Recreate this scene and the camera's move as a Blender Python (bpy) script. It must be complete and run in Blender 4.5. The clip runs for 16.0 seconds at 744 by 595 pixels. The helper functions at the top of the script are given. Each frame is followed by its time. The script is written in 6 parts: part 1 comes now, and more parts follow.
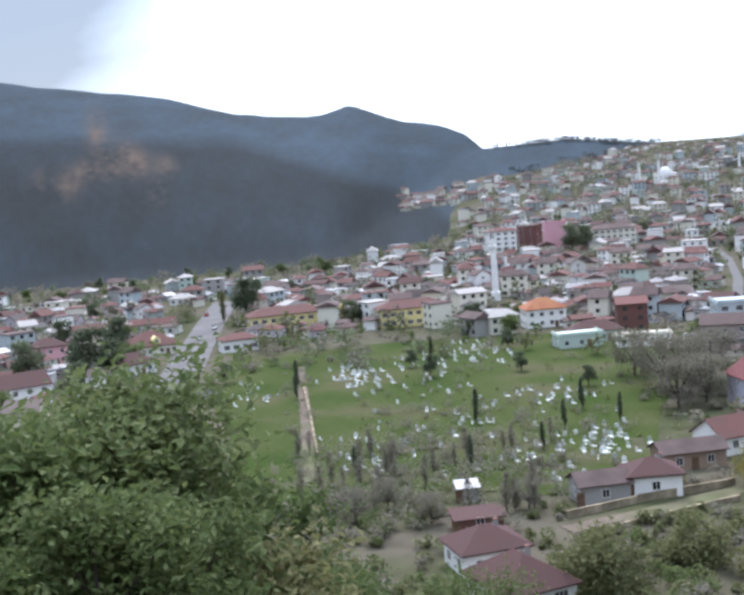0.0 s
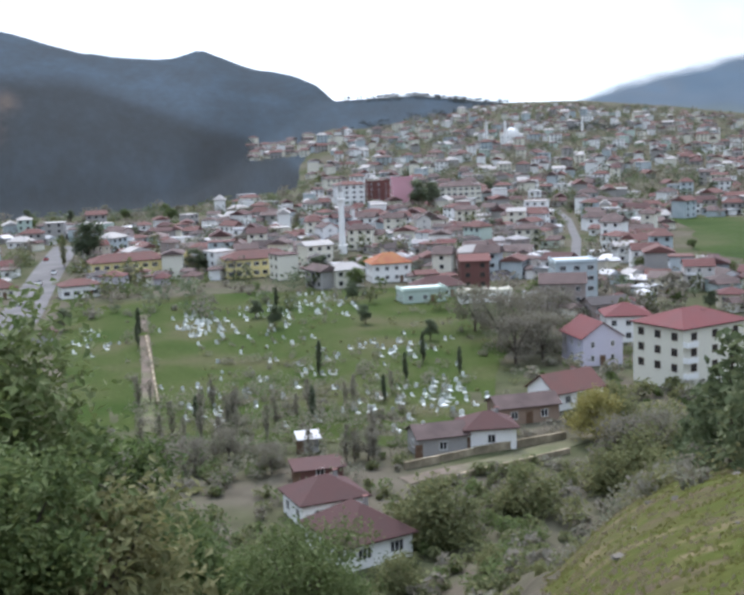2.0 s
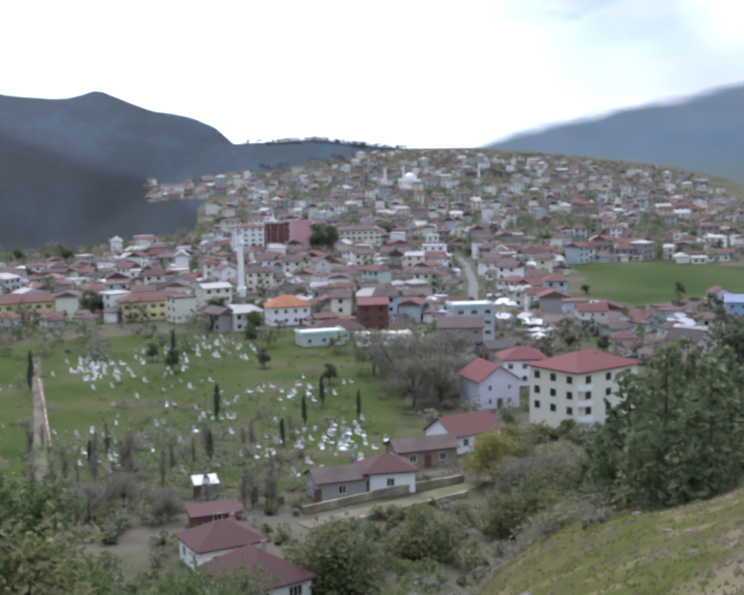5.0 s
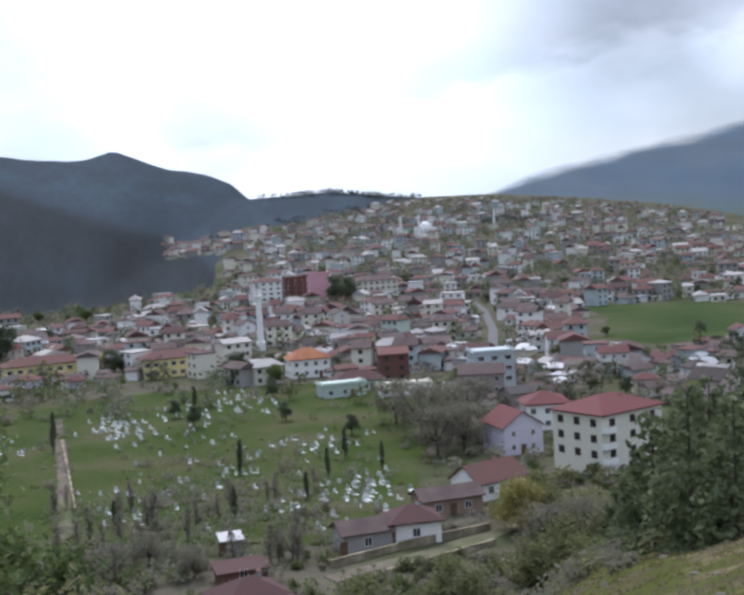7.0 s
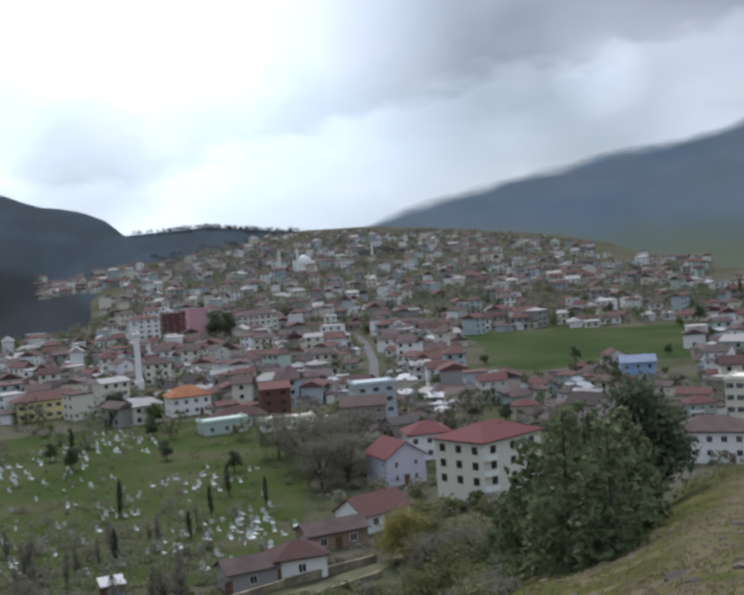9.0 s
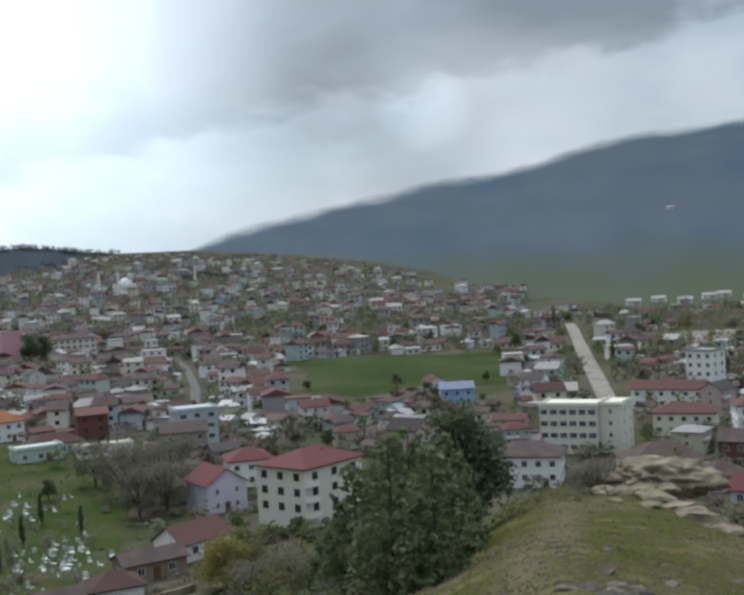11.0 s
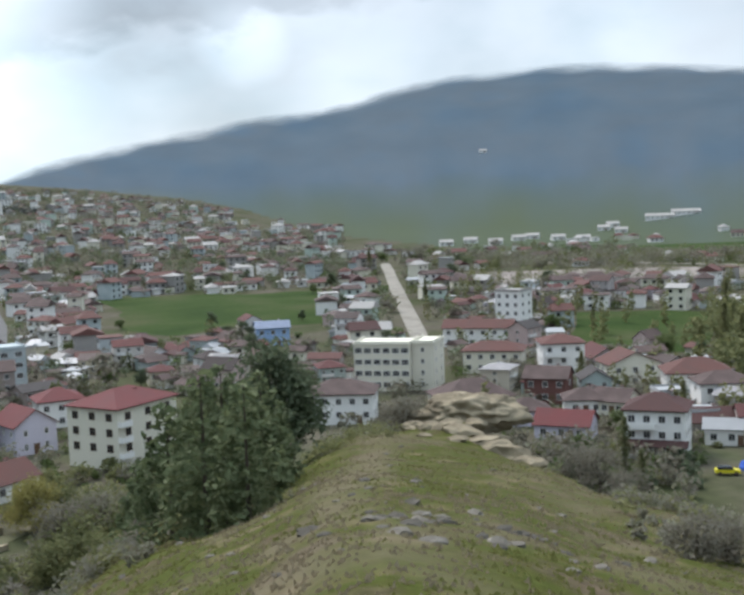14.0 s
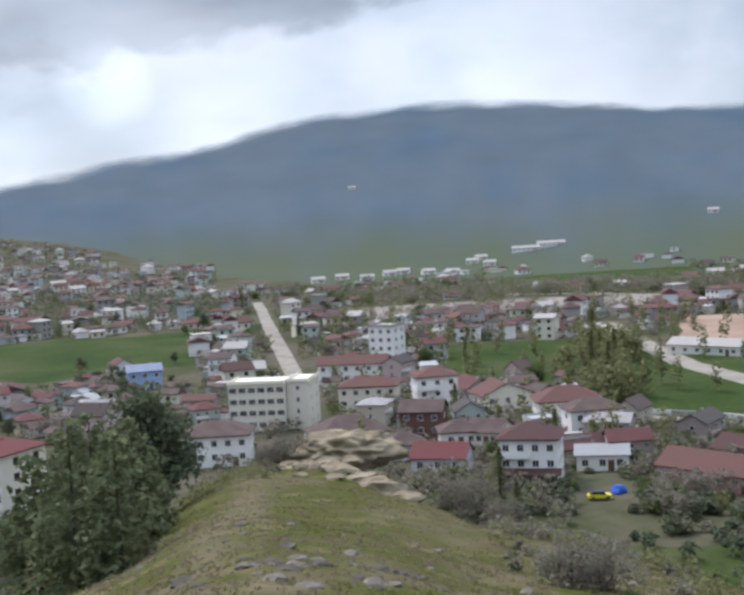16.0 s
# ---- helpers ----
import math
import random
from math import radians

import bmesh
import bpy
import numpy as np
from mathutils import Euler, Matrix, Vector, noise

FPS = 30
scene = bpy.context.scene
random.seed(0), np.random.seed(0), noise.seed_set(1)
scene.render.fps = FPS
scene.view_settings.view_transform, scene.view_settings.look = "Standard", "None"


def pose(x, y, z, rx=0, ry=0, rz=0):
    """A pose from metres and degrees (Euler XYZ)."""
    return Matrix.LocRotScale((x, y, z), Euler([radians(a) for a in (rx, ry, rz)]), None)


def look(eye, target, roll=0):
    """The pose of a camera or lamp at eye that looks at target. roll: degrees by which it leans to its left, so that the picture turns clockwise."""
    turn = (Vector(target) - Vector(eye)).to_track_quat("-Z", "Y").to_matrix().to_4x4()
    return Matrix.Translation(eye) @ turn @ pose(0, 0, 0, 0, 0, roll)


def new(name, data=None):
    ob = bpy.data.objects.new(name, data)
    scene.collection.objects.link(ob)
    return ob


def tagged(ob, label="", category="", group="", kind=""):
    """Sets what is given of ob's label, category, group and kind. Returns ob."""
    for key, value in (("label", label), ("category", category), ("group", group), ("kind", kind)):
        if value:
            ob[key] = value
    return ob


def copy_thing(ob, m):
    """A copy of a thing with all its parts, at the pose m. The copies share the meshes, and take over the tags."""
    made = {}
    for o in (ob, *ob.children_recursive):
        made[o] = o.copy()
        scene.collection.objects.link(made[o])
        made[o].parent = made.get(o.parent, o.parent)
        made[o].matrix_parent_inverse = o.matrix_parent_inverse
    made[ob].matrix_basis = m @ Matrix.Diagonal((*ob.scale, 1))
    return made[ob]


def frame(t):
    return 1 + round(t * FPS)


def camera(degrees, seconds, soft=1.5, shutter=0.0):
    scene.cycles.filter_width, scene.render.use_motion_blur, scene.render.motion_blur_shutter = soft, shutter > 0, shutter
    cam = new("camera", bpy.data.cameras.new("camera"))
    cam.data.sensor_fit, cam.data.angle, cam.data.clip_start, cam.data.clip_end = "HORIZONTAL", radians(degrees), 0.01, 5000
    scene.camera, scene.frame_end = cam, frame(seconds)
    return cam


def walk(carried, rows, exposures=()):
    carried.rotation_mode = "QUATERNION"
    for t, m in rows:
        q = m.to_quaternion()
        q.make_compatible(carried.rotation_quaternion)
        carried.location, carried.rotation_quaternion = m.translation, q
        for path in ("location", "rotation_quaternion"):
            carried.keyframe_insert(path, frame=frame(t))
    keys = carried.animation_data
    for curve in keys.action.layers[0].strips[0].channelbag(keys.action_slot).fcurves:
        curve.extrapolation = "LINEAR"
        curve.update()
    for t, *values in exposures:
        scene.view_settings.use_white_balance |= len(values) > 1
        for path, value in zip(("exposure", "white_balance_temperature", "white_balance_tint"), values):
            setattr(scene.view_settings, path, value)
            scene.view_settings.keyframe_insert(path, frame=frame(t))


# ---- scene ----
# ---- camera: one person turning on a hilltop, with a slight sway ----
cam = camera(35.26, 16.0, soft=3.2)
# seconds, tilt, lean, heading (degrees)
TURNS = [
    (0.0, 84.26, 4.57, 13.42),
    (0.5, 83.93, 3.92, 11.65),
    (1.0, 83.18, 3.27, 9.76),
    (1.5, 82.37, 2.56, 8.02),
    (2.0, 81.48, 2.00, 6.16),
    (2.5, 80.70, 1.77, 4.31),
    (3.0, 80.39, 1.43, 2.24),
    (3.5, 80.74, 1.34, 0.78),
    (4.0, 81.62, 1.12, 0.18),
    (4.5, 82.51, 0.99, 0.54),
    (5.0, 83.47, 1.08, 1.27),
    (5.2, 83.82, 1.10, 1.57),
    (7.3, 86.12, 3.71, 1.57),
    (7.5, 86.22, 4.02, 1.06),
    (8.0, 86.53, 4.52, -0.27),
    (8.5, 86.85, 4.56, -1.92),
    (9.0, 87.18, 4.28, -3.94),
    (9.5, 87.49, 3.97, -5.97),
    (10.0, 87.89, 3.51, -8.27),
    (10.2, 88.06, 3.35, -9.17),
    (12.3, 86.93, 2.83, -17.11),
    (12.5, 86.57, 2.63, -17.67),
    (13.0, 85.70, 2.41, -18.97),
    (13.5, 84.94, 2.17, -20.17),
    (14.0, 84.52, 2.09, -21.47),
    (14.5, 84.44, 2.26, -22.93),
    (15.0, 84.89, 2.57, -24.58),
    (15.5, 85.47, 2.87, -26.13),
    (16.0, 86.05, 3.32, -27.80),
]


def sway(t):
    return 0.10 * math.sin(0.9 * t), 0.06 * math.sin(0.7 * t + 1.0), 0.03 * math.sin(1.3 * t)


walk(cam, [(t, pose(sway(t)[0], sway(t)[1], 52.0 + sway(t)[2], rx, ry, rz)) for t, rx, ry, rz in TURNS],
     exposures=[(0.0, 1.46, 6150, 24), (3.0, 1.24, 6200, 22), (5.0, 1.20, 6100, 25), (8.0, 0.60, 6250, 24), (10.0, 0.42, 6400, 19), (12.5, 0.60, 6500, 14), (14.5, 0.97, 6450, 18), (16.0, 0.97, 6400, 23)])

# ---- light: overcast spring sky, the sun behind thin cloud ahead ----
SUN_BEARING, SUN_HEIGHT = -14.0, 52.0
world = bpy.data.worlds.new("sky")
scene.world = world
world.use_nodes = True
wn, wl = world.node_tree.nodes, world.node_tree.links
wn.clear()


def wnode(kind, **values):
    n = wn.new(kind)
    for key, value in values.items():
        n.inputs[key].default_value = value
    return n


def wmath(op, a, b=None, c=None):
    n = wn.new("ShaderNodeMath")
    n.operation = op
    for i, v in enumerate((a, b, c)):
        if v is None:
            continue
        if isinstance(v, (int, float)):
            n.inputs[i].default_value = v
        else:
            wl.new(v, n.inputs[i])
    return n.outputs[0]


def wdot(direction):
    n = wn.new("ShaderNodeVectorMath")
    n.operation = "DOT_PRODUCT"
    n.inputs[1].default_value = direction
    wl.new(way.outputs[0], n.inputs[0])
    return n.outputs["Value"]


def compass(a, e):
    return Vector((math.sin(radians(a)) * math.cos(radians(e)), math.cos(radians(a)) * math.cos(radians(e)), math.sin(radians(e))))


coords = wn.new("ShaderNodeTexCoord")
way = wn.new("ShaderNodeVectorMath")
way.operation = "NORMALIZE"
wl.new(coords.outputs["Generated"], way.inputs[0])
stretch = wn.new("ShaderNodeMapping")
stretch.inputs["Scale"].default_value = (1.0, 1.0, 1.9)
wl.new(way.outputs[0], stretch.inputs["Vector"])
big = wnode("ShaderNodeTexNoise", Scale=4.2, Detail=4.0, Roughness=0.42, Distortion=0.3)
wl.new(stretch.outputs[0], big.inputs["Vector"])
fine = wnode("ShaderNodeTexNoise", Scale=14.0, Detail=5.0, Roughness=0.5, Distortion=0.2)
wl.new(stretch.outputs[0], fine.inputs["Vector"])
shape = wmath("ADD", wmath("MULTIPLY", big.outputs["Fac"], 0.75), wmath("MULTIPLY", fine.outputs["Fac"], 0.25))
ramp = wn.new("ShaderNodeMapRange")
ramp.inputs["From Min"].default_value, ramp.inputs["From Max"].default_value = 0.36, 0.66
ramp.interpolation_type = "SMOOTHSTEP"
wl.new(shape, ramp.inputs["Value"])
glow = wmath("POWER", wmath("MAXIMUM", wdot(compass(-8.0, 14.0)), 0.0), 34.0)
wide = wmath("POWER", wmath("MAXIMUM", wdot(compass(SUN_BEARING, SUN_HEIGHT)), 0.0), 3.0)
axes = wn.new("ShaderNodeSeparateXYZ")
wl.new(way.outputs[0], axes.inputs[0])
# a bright cloud bank lies on the mountain to the right, below a greyer layer
edge = wmath("SUBTRACT", wmath("SUBTRACT", axes.outputs["Z"], wmath("MULTIPLY", axes.outputs["X"], 0.18)), wmath("MULTIPLY", wmath("SUBTRACT", fine.outputs["Fac"], 0.5), 0.10))
bank = wn.new("ShaderNodeMapRange")
bank.interpolation_type = "SMOOTHSTEP"
bank.inputs["From Min"].default_value, bank.inputs["From Max"].default_value = 0.105, 0.080
wl.new(edge, bank.inputs["Value"])
high = wn.new("ShaderNodeMapRange")
high.interpolation_type = "SMOOTHSTEP"
high.inputs["From Min"].default_value, high.inputs["From Max"].default_value = 0.3, 0.95
high.inputs["To Min"].default_value, high.inputs["To Max"].default_value = 1.0, 3.2
wl.new(axes.outputs["Z"], high.inputs["Value"])
light = wmath("ADD", wmath("ADD", 0.232, wmath("ADD", wmath("MULTIPLY", ramp.outputs[0], 0.16), wmath("MULTIPLY", bank.outputs[0], 0.14))), wmath("ADD", wmath("MULTIPLY", glow, 0.82), wmath("MULTIPLY", wide, 0.08)))


def puff(a, e, wide_deg, strength):
    """A soft round cloud in one direction of the sky, its edge frayed."""
    near_it = wmath("ADD", wdot(compass(a, e)), wmath("MULTIPLY", wmath("SUBTRACT", fine.outputs["Fac"], 0.5), 2.4 * (1 - math.cos(radians(wide_deg)))))
    n = wn.new("ShaderNodeMapRange")
    n.interpolation_type = "SMOOTHSTEP"
    n.inputs["From Min"].default_value, n.inputs["From Max"].default_value = math.cos(radians(wide_deg * 1.35)), 1.0
    n.inputs["To Min"].default_value, n.inputs["To Max"].default_value = 0.0, strength
    wl.new(near_it, n.inputs["Value"])
    return n.outputs[0]


for cloud_at in ((-9.0, 4.6, 3.0, -0.26), (-5.5, 6.0, 2.2, -0.12), (-29, 9.5, 6, -0.24), (15.4, 6.9, 1.9, 0.12), (16.0, 13.5, 7.5, -0.07), (8.0, 10.5, 5.0, -0.10), (24, 13.0, 5.0, -0.04), (43, 9.5, 8.0, -0.09), (13.0, 12.0, 6.0, -0.02), (15.5, 4.5, 3.5, -0.05), (11.5, 4.2, 5.0, -0.07), (26.0, 11.0, 7.0, -0.05), (4.5, 11.0, 5.0, -0.05)):
    light = wmath("ADD", light, puff(*cloud_at))
light = wmath("MULTIPLY", wmath("MAXIMUM", light, 0.2), high.outputs[0])
tint = wn.new("ShaderNodeMix")
tint.data_type = "RGBA"
tint.inputs["A"].default_value = (0.74, 0.96, 1.07, 1)
tint.inputs["B"].default_value = (0.83, 0.975, 1.055, 1)
wl.new(ramp.outputs[0], tint.inputs["Factor"])
cloud = wn.new("ShaderNodeVectorMath")
cloud.operation = "SCALE"
wl.new(tint.outputs["Result"], cloud.inputs[0])
wl.new(light, cloud.inputs["Scale"])
sky = wn.new("ShaderNodeTexSky")
sky.sky_type, sky.sun_disc = "NISHITA", False
sky.sun_elevation, sky.sun_rotation = radians(SUN_HEIGHT), radians(SUN_BEARING)
blue = wn.new("ShaderNodeVectorMath")
blue.operation = "SCALE"
blue.inputs["Scale"].default_value = 0.09
wl.new(sky.outputs[0], blue.inputs[0])
cover = wn.new("ShaderNodeMix")
cover.data_type = "RGBA"
cover.inputs["Factor"].default_value = 0.9
wl.new(blue.outputs[0], cover.inputs["A"])
wl.new(cloud.outputs[0], cover.inputs["B"])
back = wn.new("ShaderNodeBackground")
wl.new(cover.outputs["Result"], back.inputs["Color"])
back.inputs["Strength"].default_value = 1.0
wl.new(back.outputs[0], wn.new("ShaderNodeOutputWorld").inputs["Surface"])

sun = new("sun", bpy.data.lights.new("sun", "SUN"))
sun.data.energy, sun.data.angle, sun.data.color = 1.65, radians(20), (1.0, 0.96, 0.9)
sun.matrix_world = look(compass(SUN_BEARING, SUN_HEIGHT) * 100, (0, 0, 0))


# ---- materials ----
def material(name, colours, rough=0.85, grain=6.0, patch=0.5, bump=0.2, vary=0.35, spread=False, metal=0.0, bump_scale=None):
    """A weathered surface: two noises mix its colours; spread gives each object its own colour out of them."""
    m = bpy.data.materials.new(name)
    m.use_nodes = True
    n, l = m.node_tree.nodes, m.node_tree.links
    bsdf = n["Principled BSDF"]
    bsdf.inputs["Roughness"].default_value, bsdf.inputs["Metallic"].default_value = rough, metal
    bsdf.inputs["Specular IOR Level"].default_value = 0.05 if rough > 0.92 else 0.25
    co = n.new("ShaderNodeTexCoord")
    small, large = n.new("ShaderNodeTexNoise"), n.new("ShaderNodeTexNoise")
    small.inputs["Scale"].default_value, large.inputs["Scale"].default_value = grain, patch
    small.inputs["Detail"].default_value = large.inputs["Detail"].default_value = 5.0
    for t in (small, large):
        l.new(co.outputs["Object"], t.inputs["Vector"])
    ramp = n.new("ShaderNodeValToRGB")
    el = ramp.color_ramp.elements
    steps = len(colours)
    el[0].color, el[1].color = (*colours[0], 1), (*colours[-1], 1)
    if spread:
        ramp.color_ramp.interpolation = "CONSTANT"
        el[1].position = (steps - 1) / steps
        for i in range(1, steps - 1):
            e = el.new(i / steps)
            e.color = (*colours[i], 1)
        info = n.new("ShaderNodeObjectInfo")
        l.new(info.outputs["Random"], ramp.inputs["Fac"])
    else:
        el[0].position, el[1].position = 0.32, 0.68
        for i in range(1, steps - 1):
            e = el.new(0.32 + 0.36 * i / (steps - 1))
            e.color = (*colours[i], 1)
        l.new(large.outputs["Fac"], ramp.inputs["Fac"])
    shade = n.new("ShaderNodeMapRange")
    shade.inputs["From Min"].default_value, shade.inputs["From Max"].default_value = 0.3, 0.7
    shade.inputs["To Min"].default_value, shade.inputs["To Max"].default_value = 1 - vary, 1 + vary
    both = n.new("ShaderNodeMath")
    both.operation = "ADD"
    l.new(small.outputs["Fac"], both.inputs[0])
    l.new(large.outputs["Fac"], both.inputs[1])
    half = n.new("ShaderNodeMath")
    half.operation = "MULTIPLY"
    half.inputs[1].default_value = 0.5
    l.new(both.outputs[0], half.inputs[0])
    l.new(half.outputs[0], shade.inputs["Value"])
    mul = n.new("ShaderNodeVectorMath")
    mul.operation = "SCALE"
    l.new(ramp.outputs["Color"], mul.inputs[0])
    l.new(shade.outputs[0], mul.inputs["Scale"])
    l.new(mul.outputs[0], bsdf.inputs["Base Color"])
    if bump:
        b = n.new("ShaderNodeBump")
        b.inputs["Strength"].default_value = bump
        b.inputs["Distance"].default_value = bump_scale or 0.3 / grain
        l.new(small.outputs["Fac"], b.inputs["Height"])
        l.new(b.outputs[0], bsdf.inputs["Normal"])
    return m


def leafy(name, colours, rough=0.7):
    """Foliage: each leaf clump takes its own tone."""
    m = bpy.data.materials.new(name)
    m.use_nodes = True
    n, l = m.node_tree.nodes, m.node_tree.links
    bsdf = n["Principled BSDF"]
    bsdf.inputs["Roughness"].default_value = rough
    bsdf.inputs["Specular IOR Level"].default_value = 0.15
    geo, info, co = n.new("ShaderNodeNewGeometry"), n.new("ShaderNodeObjectInfo"), n.new("ShaderNodeTexCoord")
    ns = n.new("ShaderNodeTexNoise")
    ns.inputs["Scale"].default_value = 0.9
    l.new(co.outputs["Object"], ns.inputs["Vector"])
    a = n.new("ShaderNodeMath")
    a.operation = "MULTIPLY_ADD"
    a.inputs[1].default_value, a.inputs[2].default_value = 0.45, 0.0
    l.new(geo.outputs["Random Per Island"], a.inputs[0])
    b = n.new("ShaderNodeMath")
    b.operation = "MULTIPLY_ADD"
    b.inputs[1].default_value = 0.35
    l.new(info.outputs["Random"], b.inputs[0])
    l.new(a.outputs[0], b.inputs[2])
    c = n.new("ShaderNodeMath")
    c.operation = "MULTIPLY_ADD"
    c.inputs[1].default_value = 0.35
    l.new(ns.outputs["Fac"], c.inputs[0])
    l.new(b.outputs[0], c.inputs[2])
    ramp = n.new("ShaderNodeValToRGB")
    el = ramp.color_ramp.elements
    el[0].color, el[1].color = (*colours[0], 1), (*colours[-1], 1)
    el[0].position, el[1].position = 0.2, 0.95
    for i in range(1, len(colours) - 1):
        e = el.new(0.2 + 0.75 * i / (len(colours) - 1))
        e.color = (*colours[i], 1)
    l.new(c.outputs[0], ramp.inputs["Fac"])
    l.new(ramp.outputs["Color"], bsdf.inputs["Base Color"])
    thin, mix = n.new("ShaderNodeBsdfTranslucent"), n.new("ShaderNodeMixShader")
    l.new(ramp.outputs["Color"], thin.inputs["Color"])
    mix.inputs["Fac"].default_value = 0.4
    l.new(bsdf.outputs[0], mix.inputs[1])
    l.new(thin.outputs[0], mix.inputs[2])
    l.new(mix.outputs[0], n["Material Output"].inputs["Surface"])
    return m


M_GRASS = material("hill_grass", [(0.118, 0.090, 0.058), (0.084, 0.073, 0.036), (0.058, 0.062, 0.015), (0.048, 0.059, 0.012), (0.074, 0.069, 0.026), (0.104, 0.084, 0.050)], 0.95, 6.0, 0.6, 0.4, 0.55)


def by_attribute(m, name):
    """Lets a material's noises follow a vector stored on the ground instead of plain coordinates."""
    n, l = m.node_tree.nodes, m.node_tree.links
    a = n.new("ShaderNodeAttribute")
    a.attribute_name = name
    for t in [k for k in n if k.bl_idname == "ShaderNodeTexNoise"]:
        l.new(a.outputs["Vector"], t.inputs["Vector"])


by_attribute(M_GRASS, "turf")


def add_worn(m):
    """Bare trodden earth shows through where the share called worn rises, with a ragged edge."""
    n, l = m.node_tree.nodes, m.node_tree.links
    bsdf = n["Principled BSDF"]
    old = bsdf.inputs["Base Color"].links[0].from_socket
    worn, turf = n.new("ShaderNodeAttribute"), n.new("ShaderNodeAttribute")
    worn.attribute_name, turf.attribute_name = "worn", "turf"
    frayed, tone = n.new("ShaderNodeTexNoise"), n.new("ShaderNodeTexNoise")
    frayed.inputs["Scale"].default_value, frayed.inputs["Detail"].default_value = 0.55, 6.0
    tone.inputs["Scale"].default_value, tone.inputs["Detail"].default_value = 5.0, 5.0
    for t in (frayed, tone):
        l.new(turf.outputs["Vector"], t.inputs["Vector"])
    s = n.new("ShaderNodeMath")
    l.new(frayed.outputs["Fac"], s.inputs[0])
    l.new(worn.outputs["Fac"], s.inputs[1])
    cut = n.new("ShaderNodeMapRange")
    cut.inputs["From Min"].default_value, cut.inputs["From Max"].default_value = 0.62, 1.0
    cut.inputs["To Max"].default_value = 0.8
    l.new(s.outputs[0], cut.inputs["Value"])
    earth = n.new("ShaderNodeMix")
    earth.data_type = "RGBA"
    earth.inputs["A"].default_value, earth.inputs["B"].default_value = (0.098, 0.081, 0.050, 1), (0.155, 0.129, 0.088, 1)
    l.new(tone.outputs["Fac"], earth.inputs["Factor"])
    mix = n.new("ShaderNodeMix")
    mix.data_type = "RGBA"
    l.new(cut.outputs[0], mix.inputs["Factor"])
    l.new(old, mix.inputs["A"])
    l.new(earth.outputs["Result"], mix.inputs["B"])
    l.new(mix.outputs["Result"], bsdf.inputs["Base Color"])


add_worn(M_GRASS)
M_SLOPE = material("slope_scrub", [(0.058, 0.058, 0.034), (0.085, 0.072, 0.054), (0.05, 0.058, 0.026)], 0.95, 1.2, 0.06, 0.3, 0.35)
M_VALLEY = material("valley_soil", [(0.09, 0.085, 0.05), (0.15, 0.12, 0.10), (0.07, 0.09, 0.035), (0.13, 0.10, 0.085)], 0.95, 0.35, 0.018, 0.4, 0.35)
M_LAWN = material("cemetery_grass", [(0.031, 0.056, 0.010), (0.041, 0.057, 0.015), (0.060, 0.058, 0.029)], 0.95, 0.9, 0.045, 0.5, 0.35)
M_FIELD = material("green_field", [(0.027, 0.050, 0.013), (0.034, 0.055, 0.015), (0.050, 0.057, 0.025)], 0.95, 0.5, 0.03, 0.4, 0.3)
M_TAR = material("asphalt", [(0.082, 0.08, 0.08), (0.115, 0.112, 0.11)], 0.9, 3.0, 0.1, 0.1, 0.15)
M_TRACK = material("pale_dirt_road", [(0.20, 0.185, 0.16), (0.255, 0.235, 0.205), (0.17, 0.155, 0.13)], 0.95, 0.8, 0.06, 0.2, 0.2)
M_GRAVEL = material("river_gravel", [(0.16, 0.14, 0.125), (0.24, 0.21, 0.19), (0.13, 0.12, 0.10)], 0.95, 0.8, 0.02, 0.3, 0.25)
M_PLOUGH = material("ploughed_field", [(0.24, 0.17, 0.13), (0.30, 0.22, 0.17)], 0.95, 0.5, 0.03, 0.3, 0.15)
M_WALLS = material("painted_render", [(0.70, 0.69, 0.68), (0.56, 0.53, 0.50), (0.50, 0.45, 0.37), (0.40, 0.37, 0.36), (0.46, 0.36, 0.34), (0.68, 0.67, 0.67), (0.34, 0.40, 0.39), (0.30, 0.25, 0.23), (0.55, 0.50, 0.38), (0.44, 0.41, 0.45), (0.74, 0.73, 0.72)], 0.9, 3.0, 0.25, 0.1, 0.14, spread=True)
M_ROOFS = material("roof_tile", [(0.105, 0.052, 0.046), (0.085, 0.052, 0.047), (0.070, 0.053, 0.049), (0.11, 0.046, 0.042), (0.082, 0.063, 0.059), (0.062, 0.055, 0.054), (0.13, 0.10, 0.092), (0.052, 0.041, 0.039), (0.092, 0.038, 0.036), (0.26, 0.25, 0.25), (0.092, 0.064, 0.059)], 0.85, 5.0, 0.3, 0.25, 0.25, spread=True)
M_TIN = material("tin_roof", [(0.22, 0.225, 0.23), (0.15, 0.155, 0.16), (0.32, 0.325, 0.33)], 0.5, 2.0, 0.4, 0.05, 0.1, spread=True)
M_FRAME = material("white_frame", [(0.72, 0.71, 0.69), (0.66, 0.65, 0.63)], 0.6, 8.0, 1.0, 0.0, 0.06)
M_GLASS = material("dark_window_glass", [(0.022, 0.024, 0.028), (0.04, 0.042, 0.045)], 0.12, 3.0, 0.6, 0.0, 0.2)
